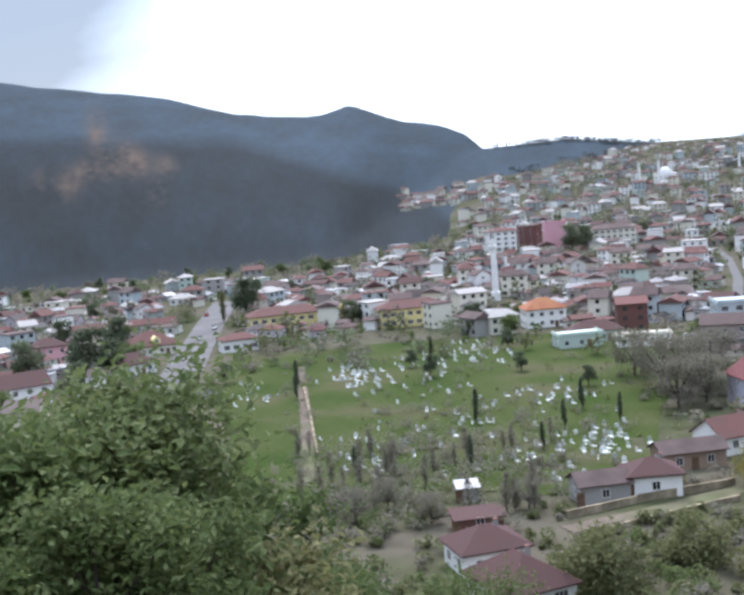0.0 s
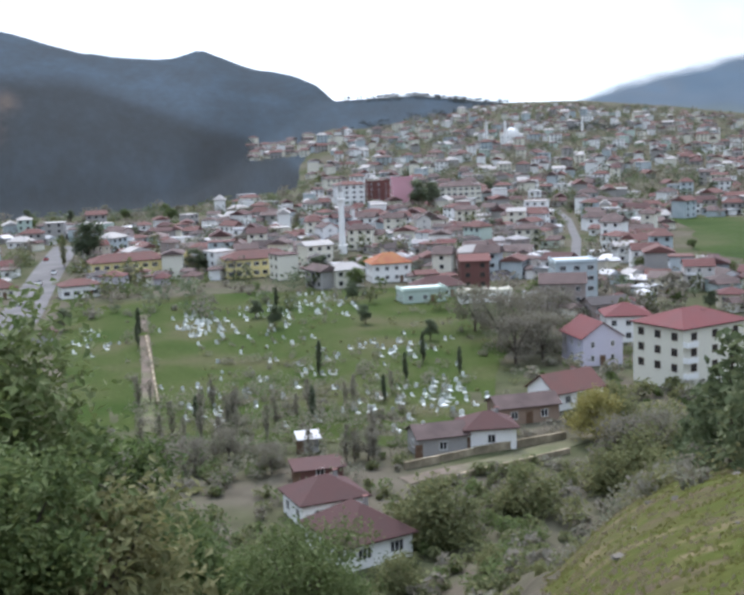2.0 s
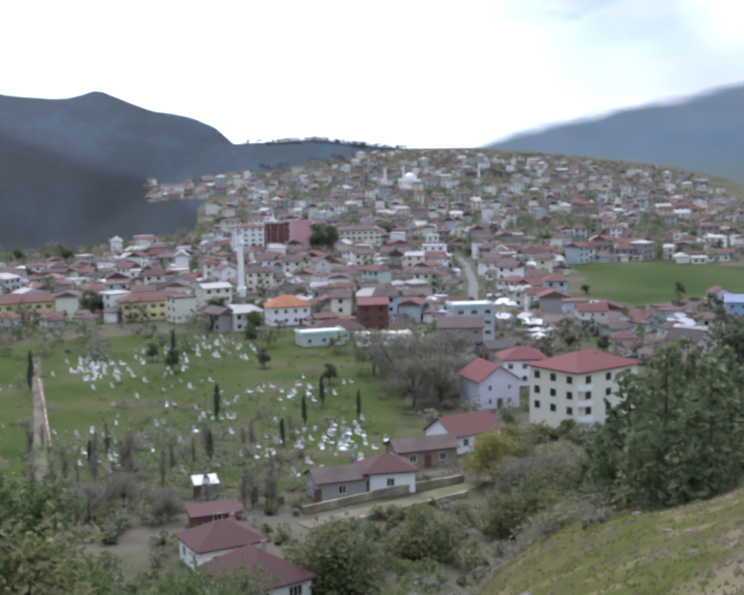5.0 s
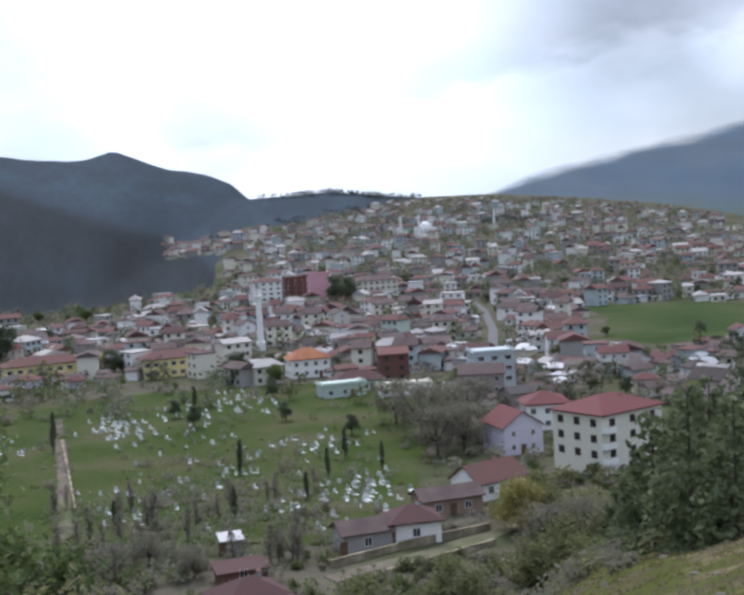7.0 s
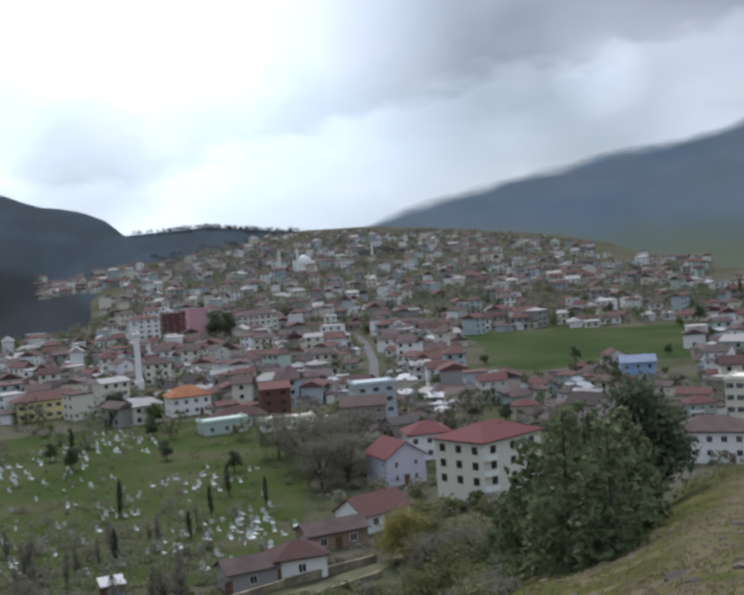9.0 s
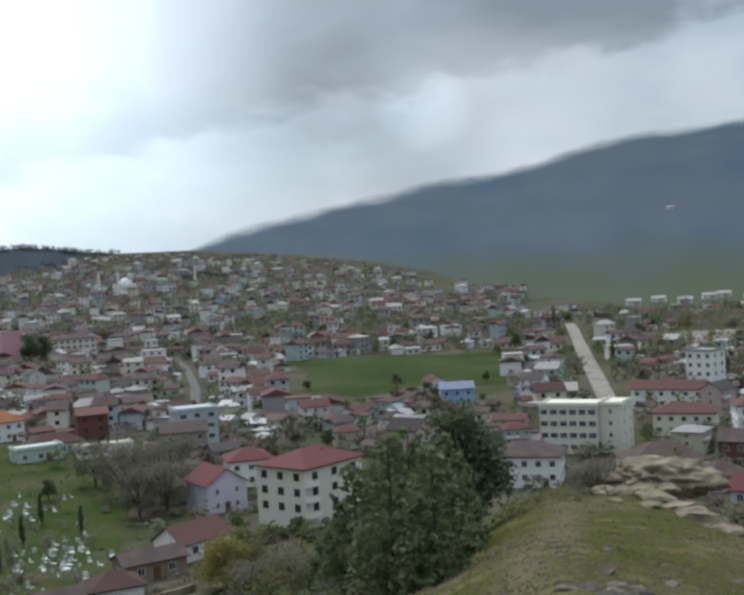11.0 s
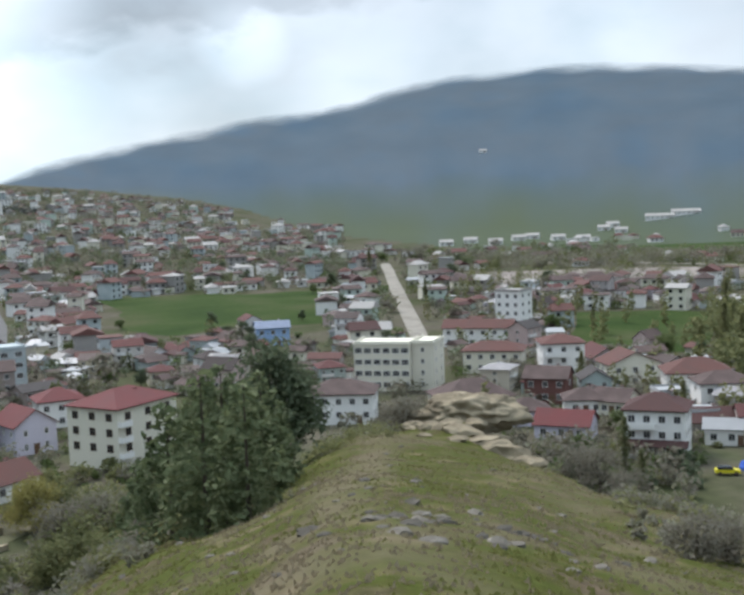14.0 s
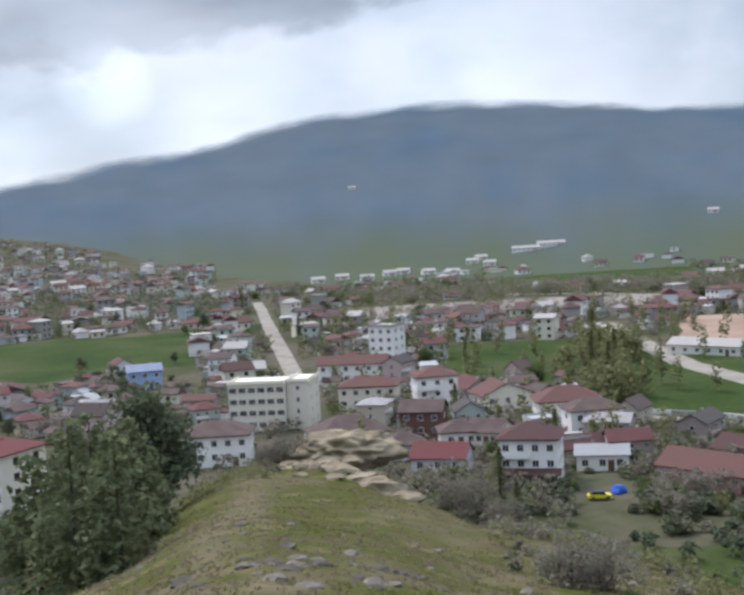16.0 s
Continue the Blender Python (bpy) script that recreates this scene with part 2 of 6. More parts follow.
M_DOOR = material("brown_door", [(0.11, 0.065, 0.04), (0.16, 0.10, 0.065)], 0.6, 12.0, 1.0, 0.1, 0.2)
M_CREAM = material("cream_render", [(0.68, 0.65, 0.55), (0.62, 0.59, 0.50)], 0.9, 2.5, 0.2, 0.1, 0.08)
M_WHITE = material("white_render", [(0.80, 0.79, 0.77), (0.72, 0.71, 0.69)], 0.9, 2.5, 0.2, 0.1, 0.08)
M_LILAC = material("lilac_render", [(0.56, 0.54, 0.64), (0.48, 0.46, 0.55)], 0.9, 2.5, 0.2, 0.1, 0.1)
M_PINK = material("pink_render", [(0.66, 0.36, 0.40), (0.60, 0.32, 0.36)], 0.9, 2.5, 0.2, 0.1, 0.1)
M_MINT = material("mint_render", [(0.47, 0.55, 0.49), (0.40, 0.48, 0.43)], 0.9, 2.5, 0.2, 0.1, 0.1)
M_YELLOW = material("yellow_render", [(0.70, 0.60, 0.30), (0.64, 0.56, 0.27)], 0.9, 2.5, 0.2, 0.1, 0.08)
M_GREY = material("grey_blue_render", [(0.36, 0.42, 0.44), (0.44, 0.48, 0.49)], 0.9, 2.5, 0.2, 0.1, 0.1)
M_BRICK = material("hollow_brick", [(0.165, 0.075, 0.066), (0.13, 0.064, 0.056)], 0.9, 4.0, 0.4, 0.2, 0.2)
M_CONCRETE = material("raw_concrete", [(0.36, 0.34, 0.32), (0.27, 0.26, 0.25)], 0.9, 3.0, 0.3, 0.15, 0.2)
M_RED = material("bright_red_tile", [(0.135, 0.036, 0.036), (0.10, 0.033, 0.033)], 0.8, 5.0, 0.25, 0.25, 0.2)
M_MAROON = material("maroon_tile", [(0.078, 0.037, 0.034), (0.058, 0.032, 0.030)], 0.85, 5.0, 0.3, 0.25, 0.2)
M_DARKROOF = material("dark_brown_tile", [(0.072, 0.050, 0.046), (0.095, 0.067, 0.062)], 0.85, 5.0, 0.3, 0.25, 0.2)
M_ORANGE = material("orange_tile", [(0.24, 0.066, 0.036), (0.27, 0.115, 0.045), (0.20, 0.044, 0.034)], 0.8, 4.0, 0.2, 0.2, 0.2)
M_TERRA = material("old_terracotta", [(0.125, 0.056, 0.048), (0.088, 0.047, 0.041)], 0.85, 5.0, 0.25, 0.25, 0.2)
M_STONE = material("white_marble", [(0.60, 0.62, 0.60), (0.44, 0.46, 0.44), (0.28, 0.30, 0.27)], 0.7, 3.0, 0.5, 0.05, 0.1, spread=True)
M_ROCK = material("beige_rock", [(0.15, 0.125, 0.09), (0.22, 0.185, 0.13), (0.29, 0.245, 0.175)], 0.95, 1.6, 0.3, 0.8, 0.3)
M_PEBBLE = material("grey_rock", [(0.105, 0.095, 0.08), (0.08, 0.073, 0.062), (0.16, 0.145, 0.125)], 0.95, 3.0, 0.6, 0.5, 0.25)
M_BARK = material("bark", [(0.10, 0.08, 0.065), (0.06, 0.05, 0.042)], 0.95, 6.0, 0.8, 0.5, 0.25)
L_SPRING = leafy("spring_leaves", [(0.050, 0.078, 0.027), (0.086, 0.122, 0.040), (0.122, 0.155, 0.058), (0.17, 0.195, 0.09)])
L_OLIVE = leafy("olive_leaves", [(0.09, 0.105, 0.05), (0.15, 0.16, 0.07), (0.21, 0.205, 0.095)])
L_DARK = leafy("dark_needles", [(0.058, 0.078, 0.046), (0.098, 0.124, 0.072), (0.155, 0.178, 0.108)])
L_YELLOW = leafy("yellow_leaves", [(0.15, 0.14, 0.045), (0.22, 0.20, 0.06), (0.28, 0.25, 0.09)])
L_FIR = leafy("fir_needles", [(0.066, 0.090, 0.044), (0.112, 0.140, 0.068), (0.18, 0.205, 0.11)])
L_FAR = leafy("dark_forest_needles", [(0.038, 0.044, 0.042), (0.052, 0.062, 0.060), (0.07, 0.08, 0.074)])
L_TWIG = leafy("budding_twigs", [(0.140, 0.130, 0.104), (0.200, 0.183, 0.145), (0.185, 0.192, 0.122)])


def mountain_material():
    """Wooded slope, green at its foot, its crest made transparent to go into the cloud that lies on it."""
    # the blue of distance haze is put into these base colours
    m = material("hazy_wooded_mountain", [(0.053, 0.087, 0.122), (0.062, 0.090, 0.116), (0.069, 0.091, 0.111), (0.057, 0.088, 0.119)], 1.0, 0.012, 0.004, 0.0, 0.13)
    n, l = m.node_tree.nodes, m.node_tree.links
    bsdf, out = n["Principled BSDF"], n["Material Output"]
    old = bsdf.inputs["Base Color"].links[0].from_socket
    geo, sep = n.new("ShaderNodeNewGeometry"), n.new("ShaderNodeSeparateXYZ")
    l.new(geo.outputs["Position"], sep.inputs[0])
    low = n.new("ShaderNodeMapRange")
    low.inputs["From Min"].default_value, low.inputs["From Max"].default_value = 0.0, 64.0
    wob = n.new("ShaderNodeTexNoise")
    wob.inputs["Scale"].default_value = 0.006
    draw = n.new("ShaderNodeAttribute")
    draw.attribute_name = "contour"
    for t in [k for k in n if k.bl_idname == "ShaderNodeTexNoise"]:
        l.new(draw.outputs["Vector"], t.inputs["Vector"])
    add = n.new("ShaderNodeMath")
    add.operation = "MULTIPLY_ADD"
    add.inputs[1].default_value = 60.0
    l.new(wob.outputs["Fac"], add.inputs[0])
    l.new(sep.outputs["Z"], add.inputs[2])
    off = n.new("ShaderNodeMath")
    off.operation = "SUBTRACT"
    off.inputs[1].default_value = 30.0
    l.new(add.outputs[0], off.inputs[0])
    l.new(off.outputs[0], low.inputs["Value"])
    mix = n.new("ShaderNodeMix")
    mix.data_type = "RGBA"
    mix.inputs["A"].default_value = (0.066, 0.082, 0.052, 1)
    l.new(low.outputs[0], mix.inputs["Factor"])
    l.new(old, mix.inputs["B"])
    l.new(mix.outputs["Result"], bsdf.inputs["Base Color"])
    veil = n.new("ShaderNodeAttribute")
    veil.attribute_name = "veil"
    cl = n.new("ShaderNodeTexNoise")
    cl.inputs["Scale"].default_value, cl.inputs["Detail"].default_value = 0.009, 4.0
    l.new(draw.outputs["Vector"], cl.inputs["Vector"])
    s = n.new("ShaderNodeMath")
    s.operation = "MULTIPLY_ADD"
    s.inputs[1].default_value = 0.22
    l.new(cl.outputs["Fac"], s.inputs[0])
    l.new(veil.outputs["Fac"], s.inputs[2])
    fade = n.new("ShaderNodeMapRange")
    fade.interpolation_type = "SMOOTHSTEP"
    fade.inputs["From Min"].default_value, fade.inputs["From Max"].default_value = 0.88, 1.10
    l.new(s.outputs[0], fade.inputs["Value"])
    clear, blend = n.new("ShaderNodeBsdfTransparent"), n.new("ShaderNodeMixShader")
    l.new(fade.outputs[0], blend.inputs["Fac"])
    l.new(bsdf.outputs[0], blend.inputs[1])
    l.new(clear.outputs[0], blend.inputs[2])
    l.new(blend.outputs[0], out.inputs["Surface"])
    return m


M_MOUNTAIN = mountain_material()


def land_material():
    """Valley soil that passes into dark woodland where the share of wood rises."""
    m = material("valley_and_wood", [(0.052, 0.064, 0.028), (0.068, 0.070, 0.040), (0.086, 0.076, 0.058), (0.058, 0.066, 0.034)], 0.95, 0.3, 0.024, 0.4, 0.35)
    n, l = m.node_tree.nodes, m.node_tree.links
    bsdf = n["Principled BSDF"]
    bsdf.inputs["Specular IOR Level"].default_value = 0.03
    old = bsdf.inputs["Base Color"].links[0].from_socket
    wood = n.new("ShaderNodeAttribute")
    wood.attribute_name = "wood"
    geo, far, near = n.new("ShaderNodeNewGeometry"), n.new("ShaderNodeTexNoise"), n.new("ShaderNodeTexNoise")
    far.inputs["Scale"].default_value, near.inputs["Scale"].default_value = 0.012, 0.07
    far.inputs["Detail"].default_value, near.inputs["Detail"].default_value = 6.0, 5.0
    draw = n.new("ShaderNodeAttribute")
    draw.attribute_name = "contour"
    for t in (far, near):
        l.new(draw.outputs["Vector"], t.inputs["Vector"])
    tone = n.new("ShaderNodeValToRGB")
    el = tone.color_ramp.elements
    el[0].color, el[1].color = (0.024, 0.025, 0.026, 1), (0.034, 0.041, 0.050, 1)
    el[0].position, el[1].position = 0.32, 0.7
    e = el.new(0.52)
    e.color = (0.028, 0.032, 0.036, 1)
    mean = n.new("ShaderNodeMath")
    mean.operation = "MULTIPLY_ADD"
    mean.inputs[1].default_value = 0.3
    half = n.new("ShaderNodeMath")
    half.operation = "MULTIPLY"
    half.inputs[1].default_value = 0.7
    l.new(near.outputs["Fac"], mean.inputs[0])
    l.new(far.outputs["Fac"], half.inputs[0])
    l.new(half.outputs[0], mean.inputs[2])
    l.new(mean.outputs[0], tone.inputs["Fac"])
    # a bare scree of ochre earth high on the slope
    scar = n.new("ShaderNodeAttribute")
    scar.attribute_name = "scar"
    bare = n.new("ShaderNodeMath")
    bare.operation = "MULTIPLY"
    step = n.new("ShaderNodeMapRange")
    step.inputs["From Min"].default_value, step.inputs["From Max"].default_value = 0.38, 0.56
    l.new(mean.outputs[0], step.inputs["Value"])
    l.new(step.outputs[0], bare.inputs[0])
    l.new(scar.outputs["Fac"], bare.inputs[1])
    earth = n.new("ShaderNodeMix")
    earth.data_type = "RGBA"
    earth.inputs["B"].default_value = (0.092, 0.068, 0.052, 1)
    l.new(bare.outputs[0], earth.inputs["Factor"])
    # above the near shoulder the wood's tone is painted paler and bluer, as haze
    haze_free, level, hazed_tone = n.new("ShaderNodeAttribute"), n.new("ShaderNodeMapRange"), n.new("ShaderNodeVectorMath")
    haze_free.attribute_name = "haze_free"
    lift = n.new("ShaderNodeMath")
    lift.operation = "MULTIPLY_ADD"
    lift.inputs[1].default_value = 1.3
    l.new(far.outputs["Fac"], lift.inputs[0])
    l.new(haze_free.outputs["Fac"], lift.inputs[2])
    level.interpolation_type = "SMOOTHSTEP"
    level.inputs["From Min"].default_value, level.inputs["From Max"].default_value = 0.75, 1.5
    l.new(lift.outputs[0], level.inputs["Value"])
    haze_tint = n.new("ShaderNodeMix")
    haze_tint.data_type = "RGBA"
    haze_tint.inputs["A"].default_value, haze_tint.inputs["B"].default_value = (1.26, 1.56, 1.72, 1), (0.78, 0.86, 0.85, 1)
    l.new(level.outputs[0], haze_tint.inputs["Factor"])
    hazed_tone.operation = "MULTIPLY"
    l.new(tone.outputs["Color"], hazed_tone.inputs[0])
    l.new(haze_tint.outputs["Result"], hazed_tone.inputs[1])
    l.new(hazed_tone.outputs[0], earth.inputs["A"])
    add = n.new("ShaderNodeMath")
    add.operation = "MULTIPLY_ADD"
    add.inputs[1].default_value = 0.7
    l.new(near.outputs["Fac"], add.inputs[0])
    l.new(wood.outputs["Fac"], add.inputs[2])
    cut = n.new("ShaderNodeMapRange")
    cut.inputs["From Min"].default_value, cut.inputs["From Max"].default_value = 0.76, 0.92
    l.new(add.outputs[0], cut.inputs["Value"])
    mix = n.new("ShaderNodeMix")
    mix.data_type = "RGBA"
    l.new(cut.outputs[0], mix.inputs["Factor"])
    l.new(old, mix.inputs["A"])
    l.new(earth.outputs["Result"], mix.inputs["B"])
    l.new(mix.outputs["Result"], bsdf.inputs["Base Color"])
    b = n.new("ShaderNodeBump")
    b.inputs["Strength"].default_value, b.inputs["Distance"].default_value = 0.22, 4.0
    big = n.new("ShaderNodeMath")
    big.operation = "MULTIPLY"
    l.new(near.outputs["Fac"], big.inputs[0])
    l.new(cut.outputs[0], big.inputs[1])
    l.new(big.outputs[0], b.inputs["Height"])
    l.new(b.outputs[0], bsdf.inputs["Normal"])
    return m


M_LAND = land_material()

# ---- terrain: one height for every place, by bearing (degrees clockwise from north) and distance ----
EYE = 52.0


def along(table, a):
    """Linear interpolation in a short table of (bearing, value)."""
    if a <= table[0][0]:
        return table[0][1]
    for (a0, v0), (a1, v1) in zip(table, table[1:]):
        if a <= a1:
            return v0 + (v1 - v0) * (a - a0) / (a1 - a0)
    return table[-1][1]


SPUR_SLOPE = [(-180, 0.1), (-60, 0.3), (-32, 0.33), (-20.5, 0.34), (-16, 0.47), (-6, 0.46), (-2.5, 0.42), (0.5, 0.38), (2.5, 0.354), (4.4, 0.318), (7, 0.285), (10, 0.258), (13, 0.25), (16, 0.225), (20, 0.189), (24, 0.2), (28.6, 0.213), (32, 0.236), (39, 0.26), (45, 0.287), (60, 0.3), (180, 0.1)]
SPUR_END = [(-180, 60), (-60, 80), (-32, 110), (0, 100), (2.5, 45), (7, 47), (10, 48), (14, 50), (16, 62), (20, 80), (25, 70), (28.6, 60), (32, 50), (39, 46), (45, 42), (60, 40), (180, 60)]
SPUR_FALL = [(-60, 0.35), (0, 0.36), (5, 0.5), (12, 0.6), (30, 0.7), (46, 0.55), (60, 0.4)]
WOOD_EDGE = [(-60, 700), (-31, 745), (-18, 765), (-12, 810), (-9.9, 860), (-9.3, 1300), (-8.5, 1360), (-6, 1330), (-3, 1460), (0, 1680), (2, 1900)]
TOWN_RISE = [(-40, 0), (-17, 6), (-13, 46), (-10, 60), (-8, 84), (-4, 88), (0, 73), (4, 72), (8, 60), (12, 42), (16, 18), (20, 6), (26, 2), (32, 0)]
LEFT_FOOT = [(-60, 700), (-31, 850), (-18, 850), (-15.5, 870), (-13, 1050), (-11, 1290), (-9.5, 1420), (-8, 1450), (-6, 1500)]
LEFT_RIDGE = [(-60, 6.00), (-30.4, 5.80), (-27.3, 5.40), (-25, 5.10), (-22.7, 4.60), (-20.8, 4.00), (-19.7, 3.70), (-17.6, 3.45), (-15.6, 3.40), (-14.2, 3.75), (-12.8, 3.20), (-11.7, 2.70), (-9.9, 2.40), (-8.8, 1.90), (-7.9, 1.10), (-6, -1.50), (-4, -2.50)]
RIGHT_FOOT = [(3, 2000), (8, 1900), (12, 1700), (17, 1500), (20, 1350), (26, 1150), (33, 1050), (40, 900), (46, 850), (70, 800)]
RIGHT_RIDGE = [(1, -2.00), (3.4, 0.65), (5.6, 1.65), (9.1, 2.35), (12.1, 2.95), (15.9, 3.55), (19.2, 3.85), (21.8, 4.45), (23.8, 5.05), (26.6, 5.35), (29.8, 5.55), (32.6, 5.55), (37.5, 5.05), (41.9, 4.55), (46, 4.35), (70, 4.00)]


def woodland(a, r):
    """The share of woodland at a bearing and distance: the mountain's woods, with a clearing for the upper quarter."""
    if r < 600 or not -100 < a < 1.8:
        return 0.0
    share = min(1.0, max(0.0, 0.5 + (r - along(WOOD_EDGE, a)) / 90))
    if -13.0 < a < -8.0 and r < 1380:
        open_ground = min(1.0, max(0.0, (2.6 - abs(a + 10.4)) / 1.3)) * (1 - min(1.0, abs(r - 1250) / 130) ** 2)
        share *= 1 - 0.8 * open_ground
    return share


def smooth_max(a, b, k):
    h = min(1.0, max(0.0, 0.5 + 0.5 * (a - b) / k))
    return b + (a - b) * h + k * h * (1 - h)


def parts_of_ground(a, r):
    """Heights at bearing a and distance r of the spur, the valley with the town's slope, the left and the right mountain."""
    slope, end, fall = (along(SPUR_SLOPE, a - 1.6) + along(SPUR_SLOPE, a) + along(SPUR_SLOPE, a + 1.6)) / 3, along(SPUR_END, a), along(SPUR_FALL, a)
    if slope > 0.345 and a < 8:
        slope = 0.345 + (slope - 0.345) * min(1.0, r / 45)
    spur = -smooth_max(-(50.4 - slope * r), -(50.4 - slope * end - fall * (r - end)), 0.1 + 2.9 * min(1.0, r / 40))
    valley = along(TOWN_RISE, a) * min(1.0, max(0.0, (r - 600) / 1100)) ** 1.6
    left = right = -50.0
    if -100 < a < 0:
        foot, top = along(LEFT_FOOT, a), EYE + 2000 * math.tan(math.radians(along(LEFT_RIDGE, a)))
        t = (r - foot) / (2000 - foot)
        left = top * (max(t, 0) ** 0.85 if t < 1 else 1 - 0.5 * (t - 1)) + (min(t, 0) * 100)
    if a > 0 or a < -100:
        b = a if a > 0 else 180
        foot, top = along(RIGHT_FOOT, b), EYE + 3400 * math.tan(math.radians(along(RIGHT_RIDGE, b)))
        t = (r - foot) / (3400 - foot)
        right = top * (max(t, 0) ** 1.15 if t < 1 else 1 - 0.5 * (t - 1)) + (min(t, 0) * 100)
    return spur, valley, left, right


def ground(x, y):
    """The ground's height at (x, y)."""
    r, a = math.hypot(x, y), math.degrees(math.atan2(x, y))
    spur, valley, left, right = parts_of_ground(a, r)
    h = smooth_max(spur, valley, 10.0) if r < 400 else valley
    far = max(left, right)
    if far > -20:
        rough = noise.noise((a / 3.0, r / 900, 0.3)) * 6 + noise.noise((a / 0.9, r / 300, 2.3)) * 2
        h = smooth_max(far + rough * min(1.0, max(0.0, (far - 5) / 60)), h, 6.0)
    if r < 220:
        h += 1.6 * math.exp(-((a - 25.8) / 2.4) ** 2 - ((r - 66) / 6.0) ** 2)
        h += (noise.noise((x / 9, y / 9, 5.0)) * 0.4 + noise.noise((x / 2.5, y / 2.5, 7.0)) * 0.09 + noise.noise((x / 1.1, y / 1.1, 3.0)) * 0.05) * min(1.0, r / 14)
    return h


def spot(a, r, up=0.0):
    """The place on the ground at bearing a and distance r."""
    x, y = r * math.sin(math.radians(a)), r * math.cos(math.radians(a))
    return Vector((x, y, ground(x, y) + up))


# ---- building blocks ----
def mesh(name, bm, *materials):
    for f in bm.faces:
        f.normal_update()
    me = bpy.data.meshes.new(name)
    bm.to_mesh(me)
    bm.free()
    for m in materials:
        me.materials.append(m)
    return me


def part(name, bm, mat, parent, label="", at=None):
    """Links a bmesh (or a ready mesh) as ONE object under a thing or a part."""
    me = bm if isinstance(bm, bpy.types.Mesh) else mesh(name, bm, *(mat if isinstance(mat, (list, tuple)) else [mat]))
    ob = new(name, me)
    ob.parent = parent
    if at is not None:
        ob.matrix_local = at
    if label:
        tagged(ob, label)
    return ob


def thing(name, label, category, group="", at=None):
    ob = tagged(new(name), label, category, group)
    if at is not None:
        ob.matrix_basis = at
    return ob


def solid(name, bm, mat, label, category, group="", kind="", at=None):
    ob = tagged(new(name, mesh(name, bm, *(mat if isinstance(mat, (list, tuple)) else [mat]))), label, category, group, kind)
    if at is not None:
        ob.matrix_basis = at
    return ob


def box(bm, x0, x1, y0, y1, z0, z1, slot=0, m=None):
    """A box between two corners."""
    v = [bm.verts.new((x, y, z)) for z in (z0, z1) for x, y in ((x0, y0), (x1, y0), (x1, y1), (x0, y1))]
    if m is not None:
        for q in v:
            q.co = m @ q.co
    for ids in ((3, 2, 1, 0), (4, 5, 6, 7), (0, 1, 5, 4), (1, 2, 6, 5), (2, 3, 7, 6), (3, 0, 4, 7)):
        bm.faces.new([v[i] for i in ids]).material_index = slot


def prism(bm, outline, y0, y1, slot=0):
    """An outline in x and z, drawn out along y."""
    a, b = [bm.verts.new((x, y0, z)) for x, z in outline], [bm.verts.new((x, y1, z)) for x, z in outline]
    bm.faces.new(a).material_index = slot
    bm.faces.new(b[::-1]).material_index = slot
    for i in range(len(a)):
        j = (i + 1) % len(a)
        bm.faces.new((a[j], a[i], b[i], b[j])).material_index = slot


def tube(bm, z0, r0, z1, r1, sides=10, slot=0, centre=(0, 0), caps=True):
    rings = [[bm.verts.new((centre[0] + r * math.cos(2 * math.pi * i / sides), centre[1] + r * math.sin(2 * math.pi * i / sides), z)) for i in range(sides)] for z, r in ((z0, r0), (z1, r1))]
    for i in range(sides):
        j = (i + 1) % sides
        bm.faces.new((rings[0][i], rings[0][j], rings[1][j], rings[1][i])).material_index = slot
    if caps:
        bm.faces.new(rings[0][::-1]).material_index = slot
        bm.faces.new(rings[1]).material_index = slot


def limb(bm, p, q, r0, r1, sides=6):
    """A tapered branch between two points."""
    d = (Vector(q) - Vector(p))
    turn = d.to_track_quat("Z", "Y").to_matrix()
    a = [bm.verts.new(Vector(p) + turn @ Vector((r0 * math.cos(2 * math.pi * i / sides), r0 * math.sin(2 * math.pi * i / sides), 0))) for i in range(sides)]
    b = [bm.verts.new(Vector(q) + turn @ Vector((r1 * math.cos(2 * math.pi * i / sides), r1 * math.sin(2 * math.pi * i / sides), 0))) for i in range(sides)]
    for i in range(sides):
        j = (i + 1) % sides
        bm.faces.new((a[i], a[j], b[j], b[i]))
    bm.faces.new(b)


def hip_roof(bm, w, d, z, rise, over=0.6, thick=0.18, slot=0):
    """A hipped roof over a plan w by d, its eaves at height z."""
    x, y = w / 2 + over, d / 2 + over
    rx, ry = (x - min(x, y) * 0.98, 0.02) if x >= y else (0.02, y - min(x, y) * 0.98)
    low = [bm.verts.new((sx * x, sy * y, z - thick)) for sx, sy in ((-1, -1), (1, -1), (1, 1), (-1, 1))]
    eave = [bm.verts.new((sx * x, sy * y, z)) for sx, sy in ((-1, -1), (1, -1), (1, 1), (-1, 1))]
    ridge = [bm.verts.new((sx * rx, sy * ry, z + rise)) for sx, sy in ((-1, -1), (1, -1), (1, 1), (-1, 1))]
    bm.faces.new(low[::-1]).material_index = slot
    for i in range(4):
        j = (i + 1) % 4
        bm.faces.new((low[i], low[j], eave[j], eave[i])).material_index = slot
        bm.faces.new((eave[i], eave[j], ridge[j], ridge[i])).material_index = slot
    bm.faces.new(ridge).material_index = slot


